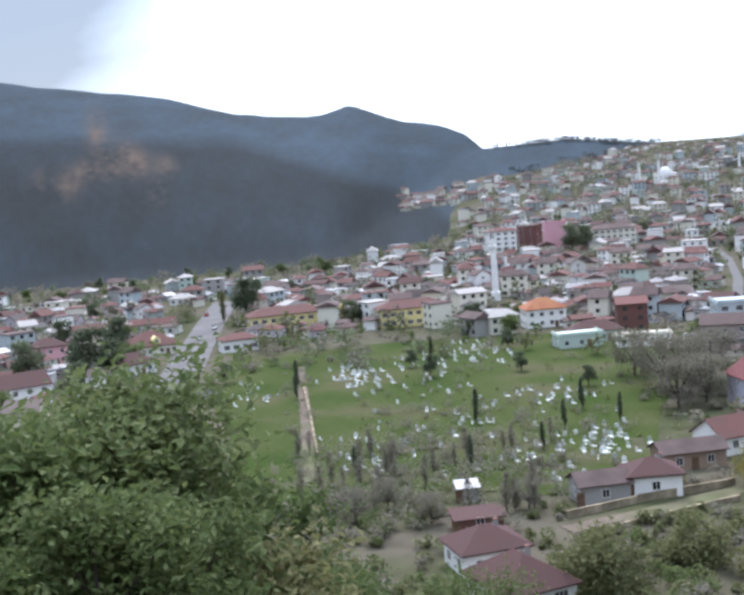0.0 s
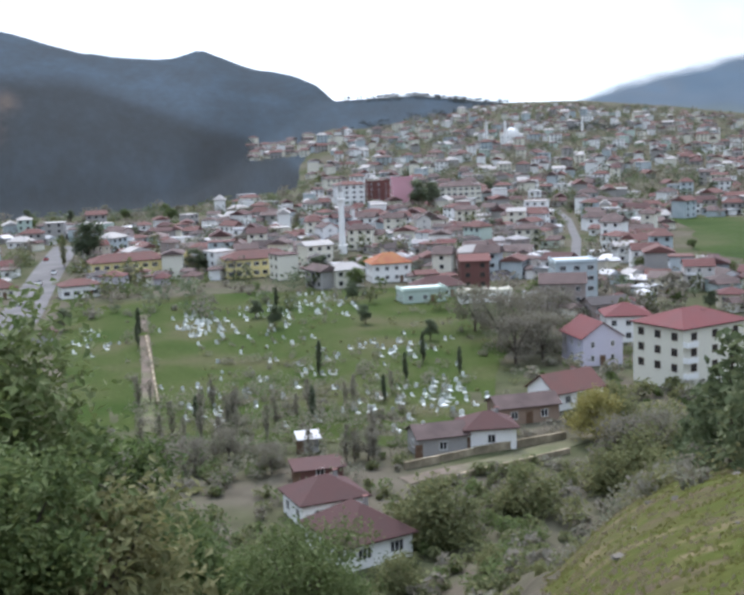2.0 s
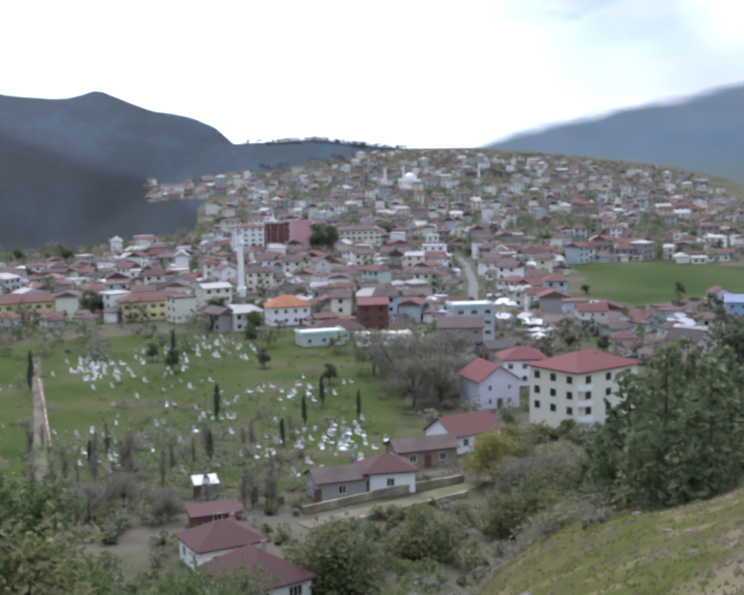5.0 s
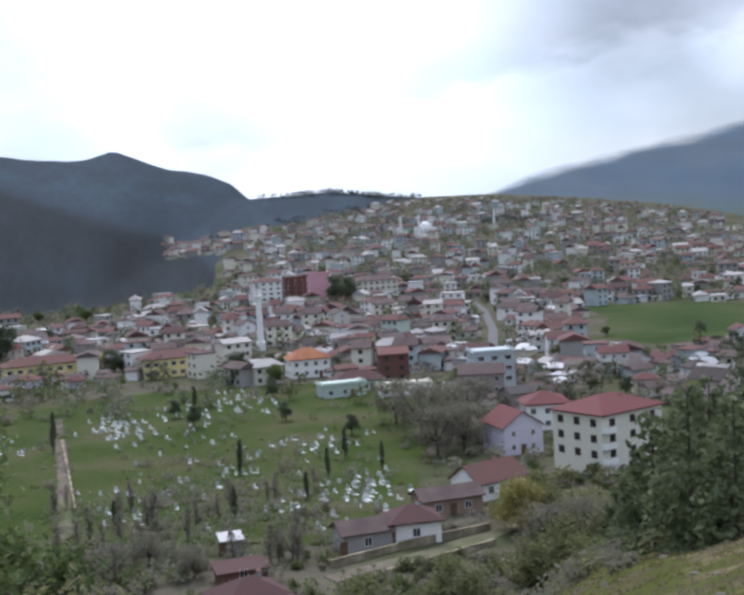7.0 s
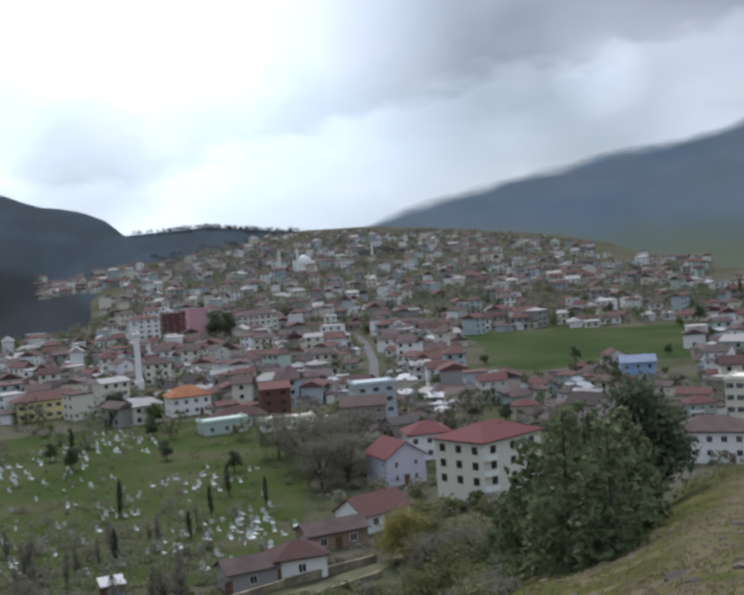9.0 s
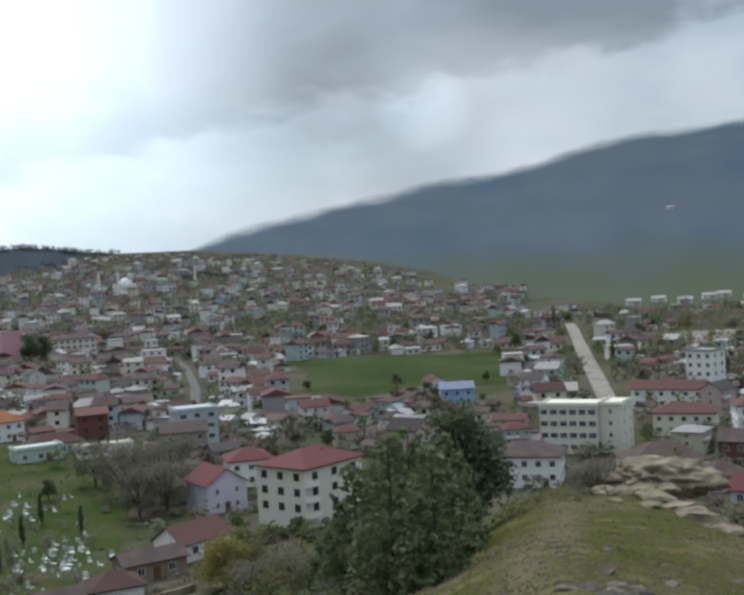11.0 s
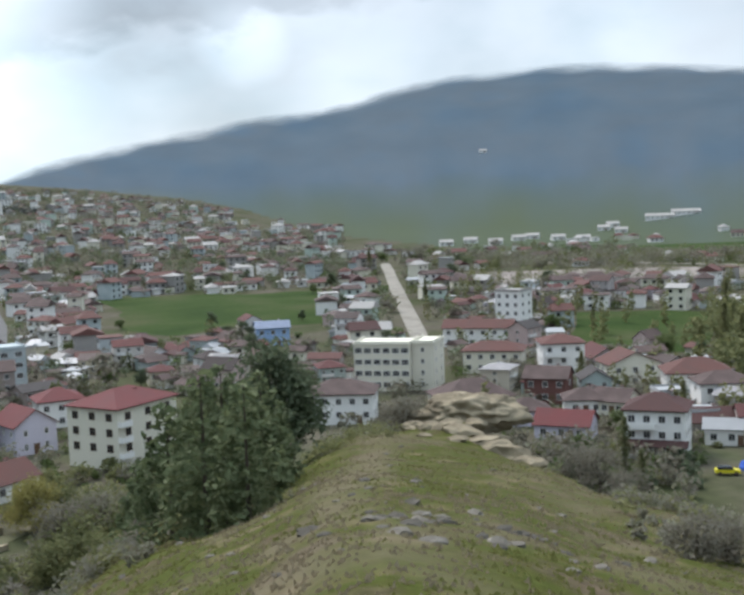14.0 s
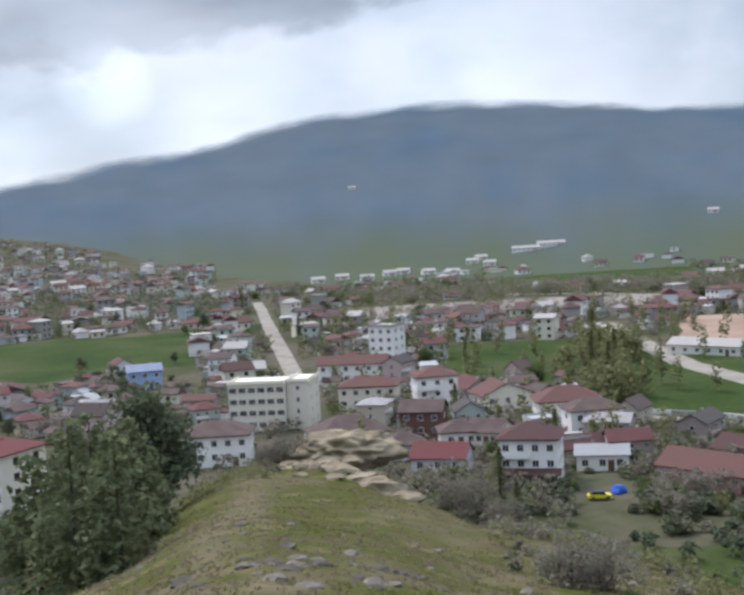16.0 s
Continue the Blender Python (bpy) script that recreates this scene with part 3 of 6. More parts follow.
def gable_roof(bm, w, d, z, rise, over=0.5, thick=0.18, slot=0):
    """A gabled roof, its ridge along y, with open undersides."""
    x, k = w / 2 + over, rise / (w / 2)
    e = z - over * k
    prism(bm, [(-x, e), (0, z + rise), (x, e), (x, e + thick), (0, z + rise + thick), (-x, e + thick)], -d / 2 - over, d / 2 + over, slot)


def window_mesh(name, w, h, frame_mat=None, bars=1):
    """A window in one piece: a frame with mullions, its dark panes set back."""
    bm = bmesh.new()
    t, back, face, pane = 0.09, 0.05, -0.07, -0.012
    xs = [-w / 2, -w / 2 + t]
    for i in range(bars):
        c = -w / 2 + w * (i + 1) / (bars + 1)
        xs += [c - 0.035, c + 0.035]
    xs += [w / 2 - t, w / 2]
    zs = [0, t, h - t, h]
    front = [[bm.verts.new((x, face, z)) for x in xs] for z in zs]
    for j in range(3):
        for i in range(len(xs) - 1):
            quad = [front[j][i], front[j][i + 1], front[j + 1][i + 1], front[j + 1][i]]
            if j == 1 and i % 2 == 1:
                deep = [bm.verts.new((v.co.x, pane, v.co.z)) for v in quad]
                for k in range(4):
                    bm.faces.new((quad[k], quad[(k + 1) % 4], deep[(k + 1) % 4], deep[k]))
                bm.faces.new(deep).material_index = 1
            else:
                bm.faces.new(quad)
    rim = [front[0][0], front[0][-1], front[3][-1], front[3][0]]
    rear = [bm.verts.new((v.co.x, back, v.co.z)) for v in rim]
    for k in range(4):
        bm.faces.new((rim[k], rear[k], rear[(k + 1) % 4], rim[(k + 1) % 4]))
    return mesh(name, bm, frame_mat or M_FRAME, M_GLASS)


FINE = [True]
W_STD = window_mesh("window", 1.3, 1.4)
W_BIG = window_mesh("window", 1.9, 1.45, bars=2)
W_SLIM = window_mesh("window", 0.9, 1.3)
W_DARK = window_mesh("window", 1.5, 1.5, M_DOOR)


def put_windows(root, w, d, rows, front, side, me=None, h0=0.95, storey=2.9, back=0):
    """Windows on the front (towards -y), on both sides and on the back."""
    me = me or W_STD
    for s in range(rows):
        z = h0 + s * storey
        for i in range(front):
            part("window", me, None, root, at=pose(-w / 2 + w * (i + 0.5) / front, -d / 2 - 0.01, z))
        for i in range(side):
            y = -d / 2 + d * (i + 0.5) / side
            part("window", me, None, root, at=pose(w / 2 + 0.01, y, z, 0, 0, 90))
            part("window", me, None, root, at=pose(-w / 2 - 0.01, y, z, 0, 0, -90))
        for i in range(back):
            part("window", me, None, root, at=pose(-w / 2 + w * (i + 0.5) / back, d / 2 + 0.01, z, 0, 0, 180))


def put_door(root, x, y, turn=0, w=1.0, h=2.1):
    bm = bmesh.new()
    box(bm, -w / 2, w / 2, -0.06, 0.03, 0, h)
    box(bm, -w / 2 - 0.1, -w / 2, -0.1, 0.03, 0, h + 0.1)
    box(bm, w / 2, w / 2 + 0.1, -0.1, 0.03, 0, h + 0.1)
    door = part("door", bm, M_DOOR, root, at=pose(x, y, 0.05, 0, 0, turn))
    if FINE[0]:
        bm = bmesh.new()
        box(bm, w / 2 - 0.17, w / 2 - 0.07, -0.12, -0.06, h * 0.46, h * 0.49)
        part("handle", bm, M_TIN, door, "grey metal handle")


def put_chimney(root, x, y, z, tall=0.9):
    bm = bmesh.new()
    box(bm, -0.26, 0.26, -0.26, 0.26, -1.2, tall)
    stack = part("chimney", bm, M_CONCRETE, root, at=pose(x, y, z))
    if FINE[0]:
        bm = bmesh.new()
        box(bm, -0.36, 0.36, -0.36, 0.36, tall, tall + 0.1)
        part("chimney_cap", bm, M_BRICK, stack)


def put_balcony(root, x, y, z, w, deep=1.2, mat=None):
    bm = bmesh.new()
    box(bm, -w / 2, w / 2, -deep, 0, -0.15, 0)
    slab = part("balcony", bm, mat or M_FRAME, root, at=pose(x, y, z))
    bm = bmesh.new()
    box(bm, -w / 2, w / 2, -deep, -deep + 0.1, 0, 0.9)
    box(bm, -w / 2, -w / 2 + 0.1, -deep + 0.1, 0, 0, 0.9)
    box(bm, w / 2 - 0.1, w / 2, -deep + 0.1, 0, 0, 0.9)
    part("parapet", bm, mat or M_FRAME, slab)


def house(label, w, d, storeys, roof, wall_mat, roof_mat, front=3, side=2, rise=1.8, window=None, chimney=True, balcony=False, door=True, storey=2.9, name="house", group="", foot=4.0, base=0.0, back=0):
    """A house on its own root: wall, roof, windows, door, chimney, balcony; the front looks to -y."""
    root = thing(name, label, "house" if name == "house" else name.replace("_", " "), group)
    h = storeys * storey + base + 0.25
    bm = bmesh.new()
    if roof == "gable_front":
        prism(bm, [(-w / 2, -foot), (w / 2, -foot), (w / 2, h), (0, h + rise), (-w / 2, h)], -d / 2, d / 2)
    elif roof == "gable":
        prism(bm, [(-d / 2, -foot), (d / 2, -foot), (d / 2, h), (0, h + rise), (-d / 2, h)], -w / 2, w / 2)
        bmesh.ops.rotate(bm, verts=bm.verts, matrix=Matrix.Rotation(radians(90), 3, "Z"))
    else:
        box(bm, -w / 2, w / 2, -d / 2, d / 2, -foot, h)
    part("wall", bm, wall_mat, root)
    bm = bmesh.new()
    if roof == "hip":
        hip_roof(bm, w, d, h + 0.2, rise)
        box(bm, -w / 2 - 0.35, w / 2 + 0.35, -d / 2 - 0.35, d / 2 + 0.35, h - 0.1, h + 0.02)
    elif roof == "gable_front":
        gable_roof(bm, w, d, h, rise)
    elif roof == "gable":
        gable_roof(bm, d, w, h, rise)
        bmesh.ops.rotate(bm, verts=bm.verts, matrix=Matrix.Rotation(radians(90), 3, "Z"))
    elif roof == "flat":
        box(bm, -w / 2 - 0.3, w / 2 + 0.3, -d / 2 - 0.3, d / 2 + 0.3, h, h + 0.25)
        box(bm, -w / 2, w / 2, -d / 2, -d / 2 + 0.15, h + 0.25, h + 0.8)
        box(bm, -w / 2, -w / 2 + 0.15, -d / 2 + 0.15, d / 2, h + 0.25, h + 0.8)
        box(bm, w / 2 - 0.15, w / 2, -d / 2 + 0.15, d / 2, h + 0.25, h + 0.8)
    elif roof == "shed":
        prism(bm, [(-d / 2 - 0.5, h - 0.1), (d / 2 + 0.5, h + rise * 0.5), (d / 2 + 0.5, h + rise * 0.5 + 0.15), (-d / 2 - 0.5, h + 0.05)], -w / 2 - 0.5, w / 2 + 0.5)
        bmesh.ops.rotate(bm, verts=bm.verts, matrix=Matrix.Rotation(radians(90), 3, "Z"))
    part("roof", bm, roof_mat, root)
    put_windows(root, w, d, storeys, front, side, window, h0=base + 0.95, storey=storey, back=back)
    if door:
        put_door(root, w * 0.5 - w / max(front, 1), -d / 2 - 0.01)
    if chimney:
        put_chimney(root, w * 0.22, d * 0.1, h + rise * 0.75)
    if balcony and storeys > 1:
        put_balcony(root, -w * 0.2, -d / 2, base + storey * (storeys - 1), w * 0.45, mat=wall_mat)
    return root


def facing(a, r, turn=0, up=0.0):
    """A pose on the ground at a bearing and distance that looks back at the hilltop, turned by some degrees."""
    p = spot(a, r, up)
    return pose(p.x, p.y, p.z, 0, 0, -a + turn)


def place(root, a, r, turn=0, up=0.0):
    root.matrix_basis = facing(a, r, turn, up)
    taken.append((*spot(a, r).xy, 13.0))
    return root


taken = []
for lead in (462, 450, 438, 426, 414, 402):
    taken.append((lead * math.sin(radians(-7.8)), lead * math.cos(radians(-7.8)), 6.0))

# ---- ground: one sheet from the hilltop to the mountains ----
bearings = [-180 + 6 * i for i in range(23)] + [-42 + 0.4 * i for i in range(246)] + [56.6 + 6 * i for i in range(21)]
rings = [2.2 * 1.0355 ** i for i in range(219)]
verts, faces, slots, veils, woods, haze_free, scars, turfs, contours, worns = [(0, 0, 50.4)], [], [], [0.0], [0.0], [0.0], [0.0], [0.0, 0.0, 0.0], [0.0, 0.0, 0.0], [0.0]
nb = len(bearings)
# a faint path runs out along the spur, with bare stony patches beside it
BARE = [(27.5, 17, 4.0, 3.0, 0.34), (33, 24, 3.0, 5.0, 0.35), (5.5, 32, 1.8, 12.0, 0.22), (15.5, 26, 2.0, 3.5, 0.3), (12.5, 17, 1.5, 2.5, 0.22), (22.5, 56, 2.5, 6.0, 0.45), (38, 32, 4.0, 9.0, 0.4), (22, 13, 7.0, 5.0, 0.3), (31, 38, 5.0, 12.0, 0.32), (16.3, 17, 2.0, 3.0, 0.34), (14, 27, 2.2, 4.0, 0.3), (35, 16, 6.0, 6.0, 0.3)]


def trodden(a, r):
    if r > 90 or not -40 < a < 80:
        return 0.0
    middle = 18.2 + 3.2 * (1 - math.exp(-max(r - 17, -6) / 12))
    share = 0.40 * math.exp(-((a - middle) / (0.9 + 36 / max(r, 8))) ** 2) * min(1.0, r / 9)
    for b, q, wa, wr, k in BARE:
        share = max(share, k * math.exp(-((a - b) / wa) ** 2 - ((r - q) / wr) ** 2))
    return share


# the dark shoulder's upper edge, where the painted haze begins, and the bare gullies of the scree: bearing, rise, half
# widths, share
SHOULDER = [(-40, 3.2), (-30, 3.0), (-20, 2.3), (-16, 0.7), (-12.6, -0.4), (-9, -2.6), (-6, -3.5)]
GULLIES = [(-26.3, 3.3, 0.4, 0.9, 0.9), (-27.9, 0.9, 0.5, 0.55, 0.9), (-27.0, 1.5, 0.5, 0.4, 0.8), (-25.7, 1.7, 0.8, 0.5, 1.0), (-24.6, 1.7, 0.5, 0.6, 0.9), (-25.2, 2.5, 0.4, 0.5, 0.6), (-23.3, 1.5, 0.5, 0.4, 0.7), (-23.8, 0.2, 0.35, 0.5, 0.6), (-29.2, 0.9, 0.35, 0.7, 0.5)]


def scree(a, rise):
    return min(1.0, sum(k * math.exp(-((a - b) / wa) ** 2 - ((rise - e) / we) ** 2) for b, e, wa, we, k in GULLIES))


for r in rings:
    for a in bearings:
        x, y = r * math.sin(radians(a)), r * math.cos(radians(a))
        verts.append((x, y, ground(x, y)))
        woods.append(woodland(a, r))
        turfs += [0.94 * x - 0.34 * y, 0.34 * x + 0.94 * y, 0.0]
        worns.append(trodden(a, r))
        contours += [radians(a) * 2200, verts[-1][2] * (1.7 if a > 0 else 2.2), r * (0.0 if a > 0 else 0.1)]
        rise = math.degrees(math.atan2(verts[-1][2] - EYE, r))
        haze_free.append(min(1.0, max(0.0, 0.5 + (along(SHOULDER, a) - rise) / 1.3)))
        scars.append(scree(a, rise) if -31 < a < -21 and r > 800 else 0.0)
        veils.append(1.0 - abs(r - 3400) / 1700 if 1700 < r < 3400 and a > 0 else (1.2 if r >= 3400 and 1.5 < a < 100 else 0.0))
for j in range(nb):
    faces.append((0, 1 + (j + 1) % nb, 1 + j))
    slots.append(0)
for i, r in enumerate(rings[:-1]):
    for j, a in enumerate(bearings):
        k = (j + 1) % nb
        faces.append((1 + i * nb + j, 1 + i * nb + k, 1 + (i + 1) * nb + k, 1 + (i + 1) * nb + j))
        spur, valley, left, right = parts_of_ground(a, r)
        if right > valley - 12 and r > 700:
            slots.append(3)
        elif r < 110 and 2.2 + 1.4 * noise.noise((r / 5, a, 3)) < a < 60 and r < along(SPUR_END, a) * (1.06 + 0.1 * noise.noise((a / 2, r / 8, 0))):
            slots.append(0)
        elif r < 12 + 5 * noise.noise((math.sin(radians(a)) * 4, math.cos(radians(a)) * 4, 7)) or (abs(a) > 56 and r < 38 + 14 * noise.noise((math.sin(radians(a)) * 2, math.cos(radians(a)) * 2, 4))):
            slots.append(0)
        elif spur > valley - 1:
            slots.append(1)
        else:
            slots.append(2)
me = bpy.data.meshes.new("ground")
me.from_pydata(verts, [], faces)
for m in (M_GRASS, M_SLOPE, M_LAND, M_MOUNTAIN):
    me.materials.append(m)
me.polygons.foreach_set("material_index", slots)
me.polygons.foreach_set("use_smooth", [True] * len(faces))
veil = me.attributes.new("veil", "FLOAT", "POINT")
veil.data.foreach_set("value", veils)
for key, values in (("wood", woods), ("haze_free", haze_free), ("scar", scars), ("worn", worns)):
    me.attributes.new(key, "FLOAT", "POINT").data.foreach_set("value", values)
me.attributes.new("turf", "FLOAT_VECTOR", "POINT").data.foreach_set("vector", turfs)
me.attributes.new("contour", "FLOAT_VECTOR", "POINT").data.foreach_set("vector", contours)
me.validate()
me.update()
tagged(new("ground", me), "grassy hilltop, valley floor and wooded mountain slopes", "ground", kind="structure")


def strip(name, label, points, width, mat, lift=0.12, category="road"):
    """A road or path laid on the ground along bearings and distances, with real edges."""
    line = []
    for (a0, r0), (a1, r1) in zip(points, points[1:]):
        p, q = spot(a0, r0), spot(a1, r1)
        n = max(2, int((q - p).length / 6))
        line += [p.lerp(q, i / n).xy for i in range(n)]
    line.append(spot(*points[-1]).xy)
    bm = bmesh.new()
    rows = []
    for i, p in enumerate(line):
        d = (line[min(i + 1, len(line) - 1)] - line[max(i - 1, 0)]).normalized()
        side = Vector((d.y, -d.x))
        w = width / 2 * (1 + 0.12 * noise.noise((p.x / 70, p.y / 70, 1)))
        row = []
        for s, dz in ((-1.03, -0.3), (-1, lift), (-0.35, lift + 0.03), (0.35, lift + 0.03), (1, lift), (1.03, -0.3)):
            q = p + side * w * s
            row.append(bm.verts.new((q.x, q.y, ground(q.x, q.y) + dz)))
        rows.append(row)
        taken.append((p.x, p.y, width / 2 + 8))
    for a, b in zip(rows, rows[1:]):
        for i in range(5):
            bm.faces.new((a[i], a[i + 1], b[i + 1], b[i]))
    return solid(name, bm, mat, label, category, kind="structure")


def patch(name, label, a0, a1, r0, r1, mat, ragged=0.12, category="field", lift=0.1):
    """A field between two bearings and two distances, with an uneven edge."""
    bm = bmesh.new()
    n, k = 40, 16
    grid = []
    ca, cr = (a0 + a1) / 2, (r0 + r1) / 2
    for i in range(n):
        th = 2 * math.pi * i / n
        sq = 1 / max(abs(math.cos(th)), abs(math.sin(th)))
        sq = 1 + (sq - 1) * 0.75
        sq *= 1 + ragged * noise.noise((math.cos(th) * 1.7, math.sin(th) * 1.7, a0))
        col = []
        for j in range(1, k + 1):
            f = j / k
            p = spot(ca + (a1 - a0) / 2 * math.cos(th) * sq * f, cr + (r1 - r0) / 2 * math.sin(th) * sq * f)
            col.append(bm.verts.new((p.x, p.y, p.z + lift)))
        grid.append(col)
    c = spot(ca, cr)
    mid = bm.verts.new((c.x, c.y, c.z + lift))
    for i in range(n):
        a, b = grid[i], grid[(i + 1) % n]
        bm.faces.new((mid, a[0], b[0]))
        for j in range(k - 1):
            bm.faces.new((a[j], a[j + 1], b[j + 1], b[j]))
    bmesh.ops.recalc_face_normals(bm, faces=bm.faces)
    return solid(name, bm, mat, label, category, kind="structure")


patch("cemetery_lawn", "green grass of a hillside cemetery", -21.8, 0.8, 186, 366, M_LAWN, category="lawn")
patch("field", "bright green meadow between houses", 8.2, 18.8, 446, 588, M_FIELD, 0.45)
patch("field", "green meadow behind a row of houses", 31.0, 37.5, 350, 460, M_FIELD)
patch("field", "green field beside a dirt road", 38.6, 49, 288, 420, M_FIELD)
patch("field", "light green field beyond the river", 34.0, 43.0, 800, 900, M_FIELD)
patch("field", "pale ploughed field beside the riverbed", 42.3, 52, 430, 540, M_PLOUGH)
patch("riverbed", "grey gravel riverbed across the valley", 26.5, 41.5, 575, 675, M_GRAVEL, category="river bed")
patch("field", "small green plot at the foot of the spur", 37.5, 46, 150, 178, M_FIELD)
strip("road", "grey lane below the spur", [(33.5, 165), (38, 150), (44, 138), (52, 130)], 4.5, M_GRAVEL)
FREE = [(-22.3, 1.3, 180, 372), (7.8, 19, 408, 596), (30.5, 38, 345, 465), (38, 50, 280, 425), (34, 43, 780, 910), (42, 52, 425, 545), (26, 42, 565, 685), (18, 60, 0, 215), (-5, 18, 0, 215)]
strip("road", "asphalt road between houses", [(-25.0, 300), (-23.5, 344), (-21.8, 476), (-21.0, 560)], 12, M_TAR)
strip("road", "straight pale dirt road towards the mountain", [(23.95, 330), (23.5, 402), (22.95, 482), (22.42, 598), (22.15, 700), (21.95, 770)], 6.4, M_TRACK)
strip("road", "pale dirt road beside a green field", [(38.8, 520), (40.5, 440), (42.5, 380), (46.5, 330)], 9, M_TRACK)
strip("road", "pale farm track", [(38.3, 292), (42.5, 283), (48, 270)], 4, M_TRACK)
strip("road", "pale road above the riverbed", [(27.5, 745), (33, 725), (38.5, 690), (44, 640), (50, 590)], 7, M_TRACK)
strip("road", "narrow street climbing through the town", [(3.5, 400), (3.6, 500), (3.2, 600), (2.6, 660)], 3.6, M_TAR)
strip("footpath", "worn earth path through the cemetery", [(-17.7, 335), (-17.6, 260), (-17.8, 200)], 2.6, M_VALLEY, category="path")
strip("footpath", "pale farm path on the lower slope", [(-5.1, 165), (3.0, 184), (4.5, 190)], 3.4, M_VALLEY, category="path")


# ---- buildings that stand out ----
# three-storey cream block with a red hipped roof, at the foot of the hill
b = house("cream three-storey block with a red hipped roof", 17, 13, 3, "hip", M_CREAM, M_RED, 3, 3, 2.6, W_DARK, chimney=False, base=2.4, storey=3.0, name="apartment_block", back=3)
place(b, 8.9, 233, 47)
put_chimney(b, -2.5, -1, 13.0, 0.9)
put_chimney(b, 2.0, -1.5, 13.0, 0.9)
for s in range(3):
    put_balcony(b, -7.0, -6.5, 2.45 + 3.0 * s, 3.0, 1.1, M_WHITE)
place(house("lilac house with a steep red gabled roof", 9, 11, 2, "gable_front", M_LILAC, M_RED, 2, 3, 3.0, W_SLIM), 4.3, 250, 24)
place(house("house with a bright red hipped roof", 10, 9, 2, "hip", M_WHITE, M_RED, 3, 2, 2.4), 5.9, 275, 10)
# four-storey cream office with bands of windows
b = house("cream four-storey office with bands of dark windows", 14.5, 11, 4, "flat", M_CREAM, M_CREAM, 6, 2, 1, W_BIG, chimney=False, storey=2.9, name="office_building", balcony=False)
place(b, 21.9, 298, -14)
b = house("cream stair tower beside a four-storey office", 5.5, 12, 4, "flat", M_CREAM, M_CREAM, 1, 2, 1, W_SLIM, chimney=False, door=False, storey=2.9, name="stair_tower")
place(b, 23.95, 298, -14)
place(house("white house with a dark brown hipped roof", 15, 11, 2, "hip", M_WHITE, M_DARKROOF, 5, 3, 2.6, W_STD, base=0.6), 19.6, 258, -8)
place(house("house with a broad brown hipped roof", 17, 13, 1, "hip", M_CREAM, M_DARKROOF, 4, 3, 3.6), 26.0, 268, 18)
place(house("long house with a brown roof", 16, 9, 2, "hip", M_CREAM, M_TERRA, 5, 2, 2.2), 27.2, 320, -8)
place(house("long white hall with a red roof", 22, 9, 2, "gable", M_WHITE, M_TERRA, 6, 2, 2.2), 26.5, 372, -10)
place(house("white house with balconies and a brown roof", 11, 10, 3, "hip", M_WHITE, M_TERRA, 3, 2, 2.0, balcony=True), 30.4, 312, 10)
place(house("white five-storey apartment house with flat roof", 9, 10, 5, "flat", M_WHITE, M_CONCRETE, 3, 2, 1, chimney=False, name="apartment_block"), 28.2, 398, -25)
place(house("white house with a maroon hipped roof", 11, 10, 3, "hip", M_WHITE, M_MAROON, 4, 3, 2.6, balcony=True), 35.0, 222, -8)
b = [o for o in scene.objects if o.get("label") == "white house with a maroon hipped roof"][0]
bm = bmesh.new()
prism(bm, [(-2.6, 2.75), (0, 3.5), (0, 3.65), (-2.6, 2.9)], -6.2, 6.2)
bmesh.ops.rotate(bm, verts=bm.verts, matrix=Matrix.Rotation(radians(90), 3, "Z"))
part("porch_roof", bm, M_MAROON, b, "maroon tiled porch roof", pose(0, -5.02, 0))
for x in (-5.6, 0, 5.6):
    bm = bmesh.new()
    box(bm, x - 0.12, x + 0.12, -7.3, -7.06, -1, 2.85)
    part("post", bm, M_FRAME, b)
place(house("low house with a red gabled roof", 11, 8, 1, "gable", M_LILAC, M_RED, 3, 2, 2.4), 30.6, 236, -14)
place(house("white house with a brown gabled roof", 13, 10, 2, "gable_front", M_CREAM, M_TERRA, 3, 3, 2.8), 33.6, 296, 22)
place(house("house with a broad red-brown roof", 15, 11, 2, "hip", M_WHITE, M_TERRA, 4, 3, 3.0), 36.8, 282, 10)
place(house("long low house with a red tiled roof", 22, 9, 1, "gable", M_PINK, M_TERRA, 6, 2, 2.6), 44.0, 218, -34)
place(house("small house with a brown roof", 9, 8, 1, "hip", M_WHITE, M_DARKROOF, 2, 2, 2.2), 31.5, 262, 5)
place(house("blue-fronted house with a terracotta roof", 11, 9, 2, "gable", material("sky_blue_render", [(0.25, 0.38, 0.62), (0.30, 0.42, 0.62)], 0.9, 2.5, 0.2, 0.1, 0.1), material("blue_tin", [(0.12, 0.155, 0.23), (0.15, 0.185, 0.26)], 0.6, 2.0, 0.3, 0.05, 0.1), 3, 2, 1.8), 16.3, 392, 4)
b = house("house with a large brick-red roof and a dormer", 16, 13, 1, "hip", M_CREAM, M_TERRA, 4, 3, 4.6, storey=3.0)
place(b, -24.8, 396, 14)
bm = bmesh.new()
prism(bm, [(-1.3, 0), (1.3, 0), (1.3, 1.6), (0, 2.6), (-1.3, 1.6)], -1.6, 2.4)
part("dormer", bm, M_YELLOW, b, "pale yellow dormer", pose(0.5, -4.6, 3.9))
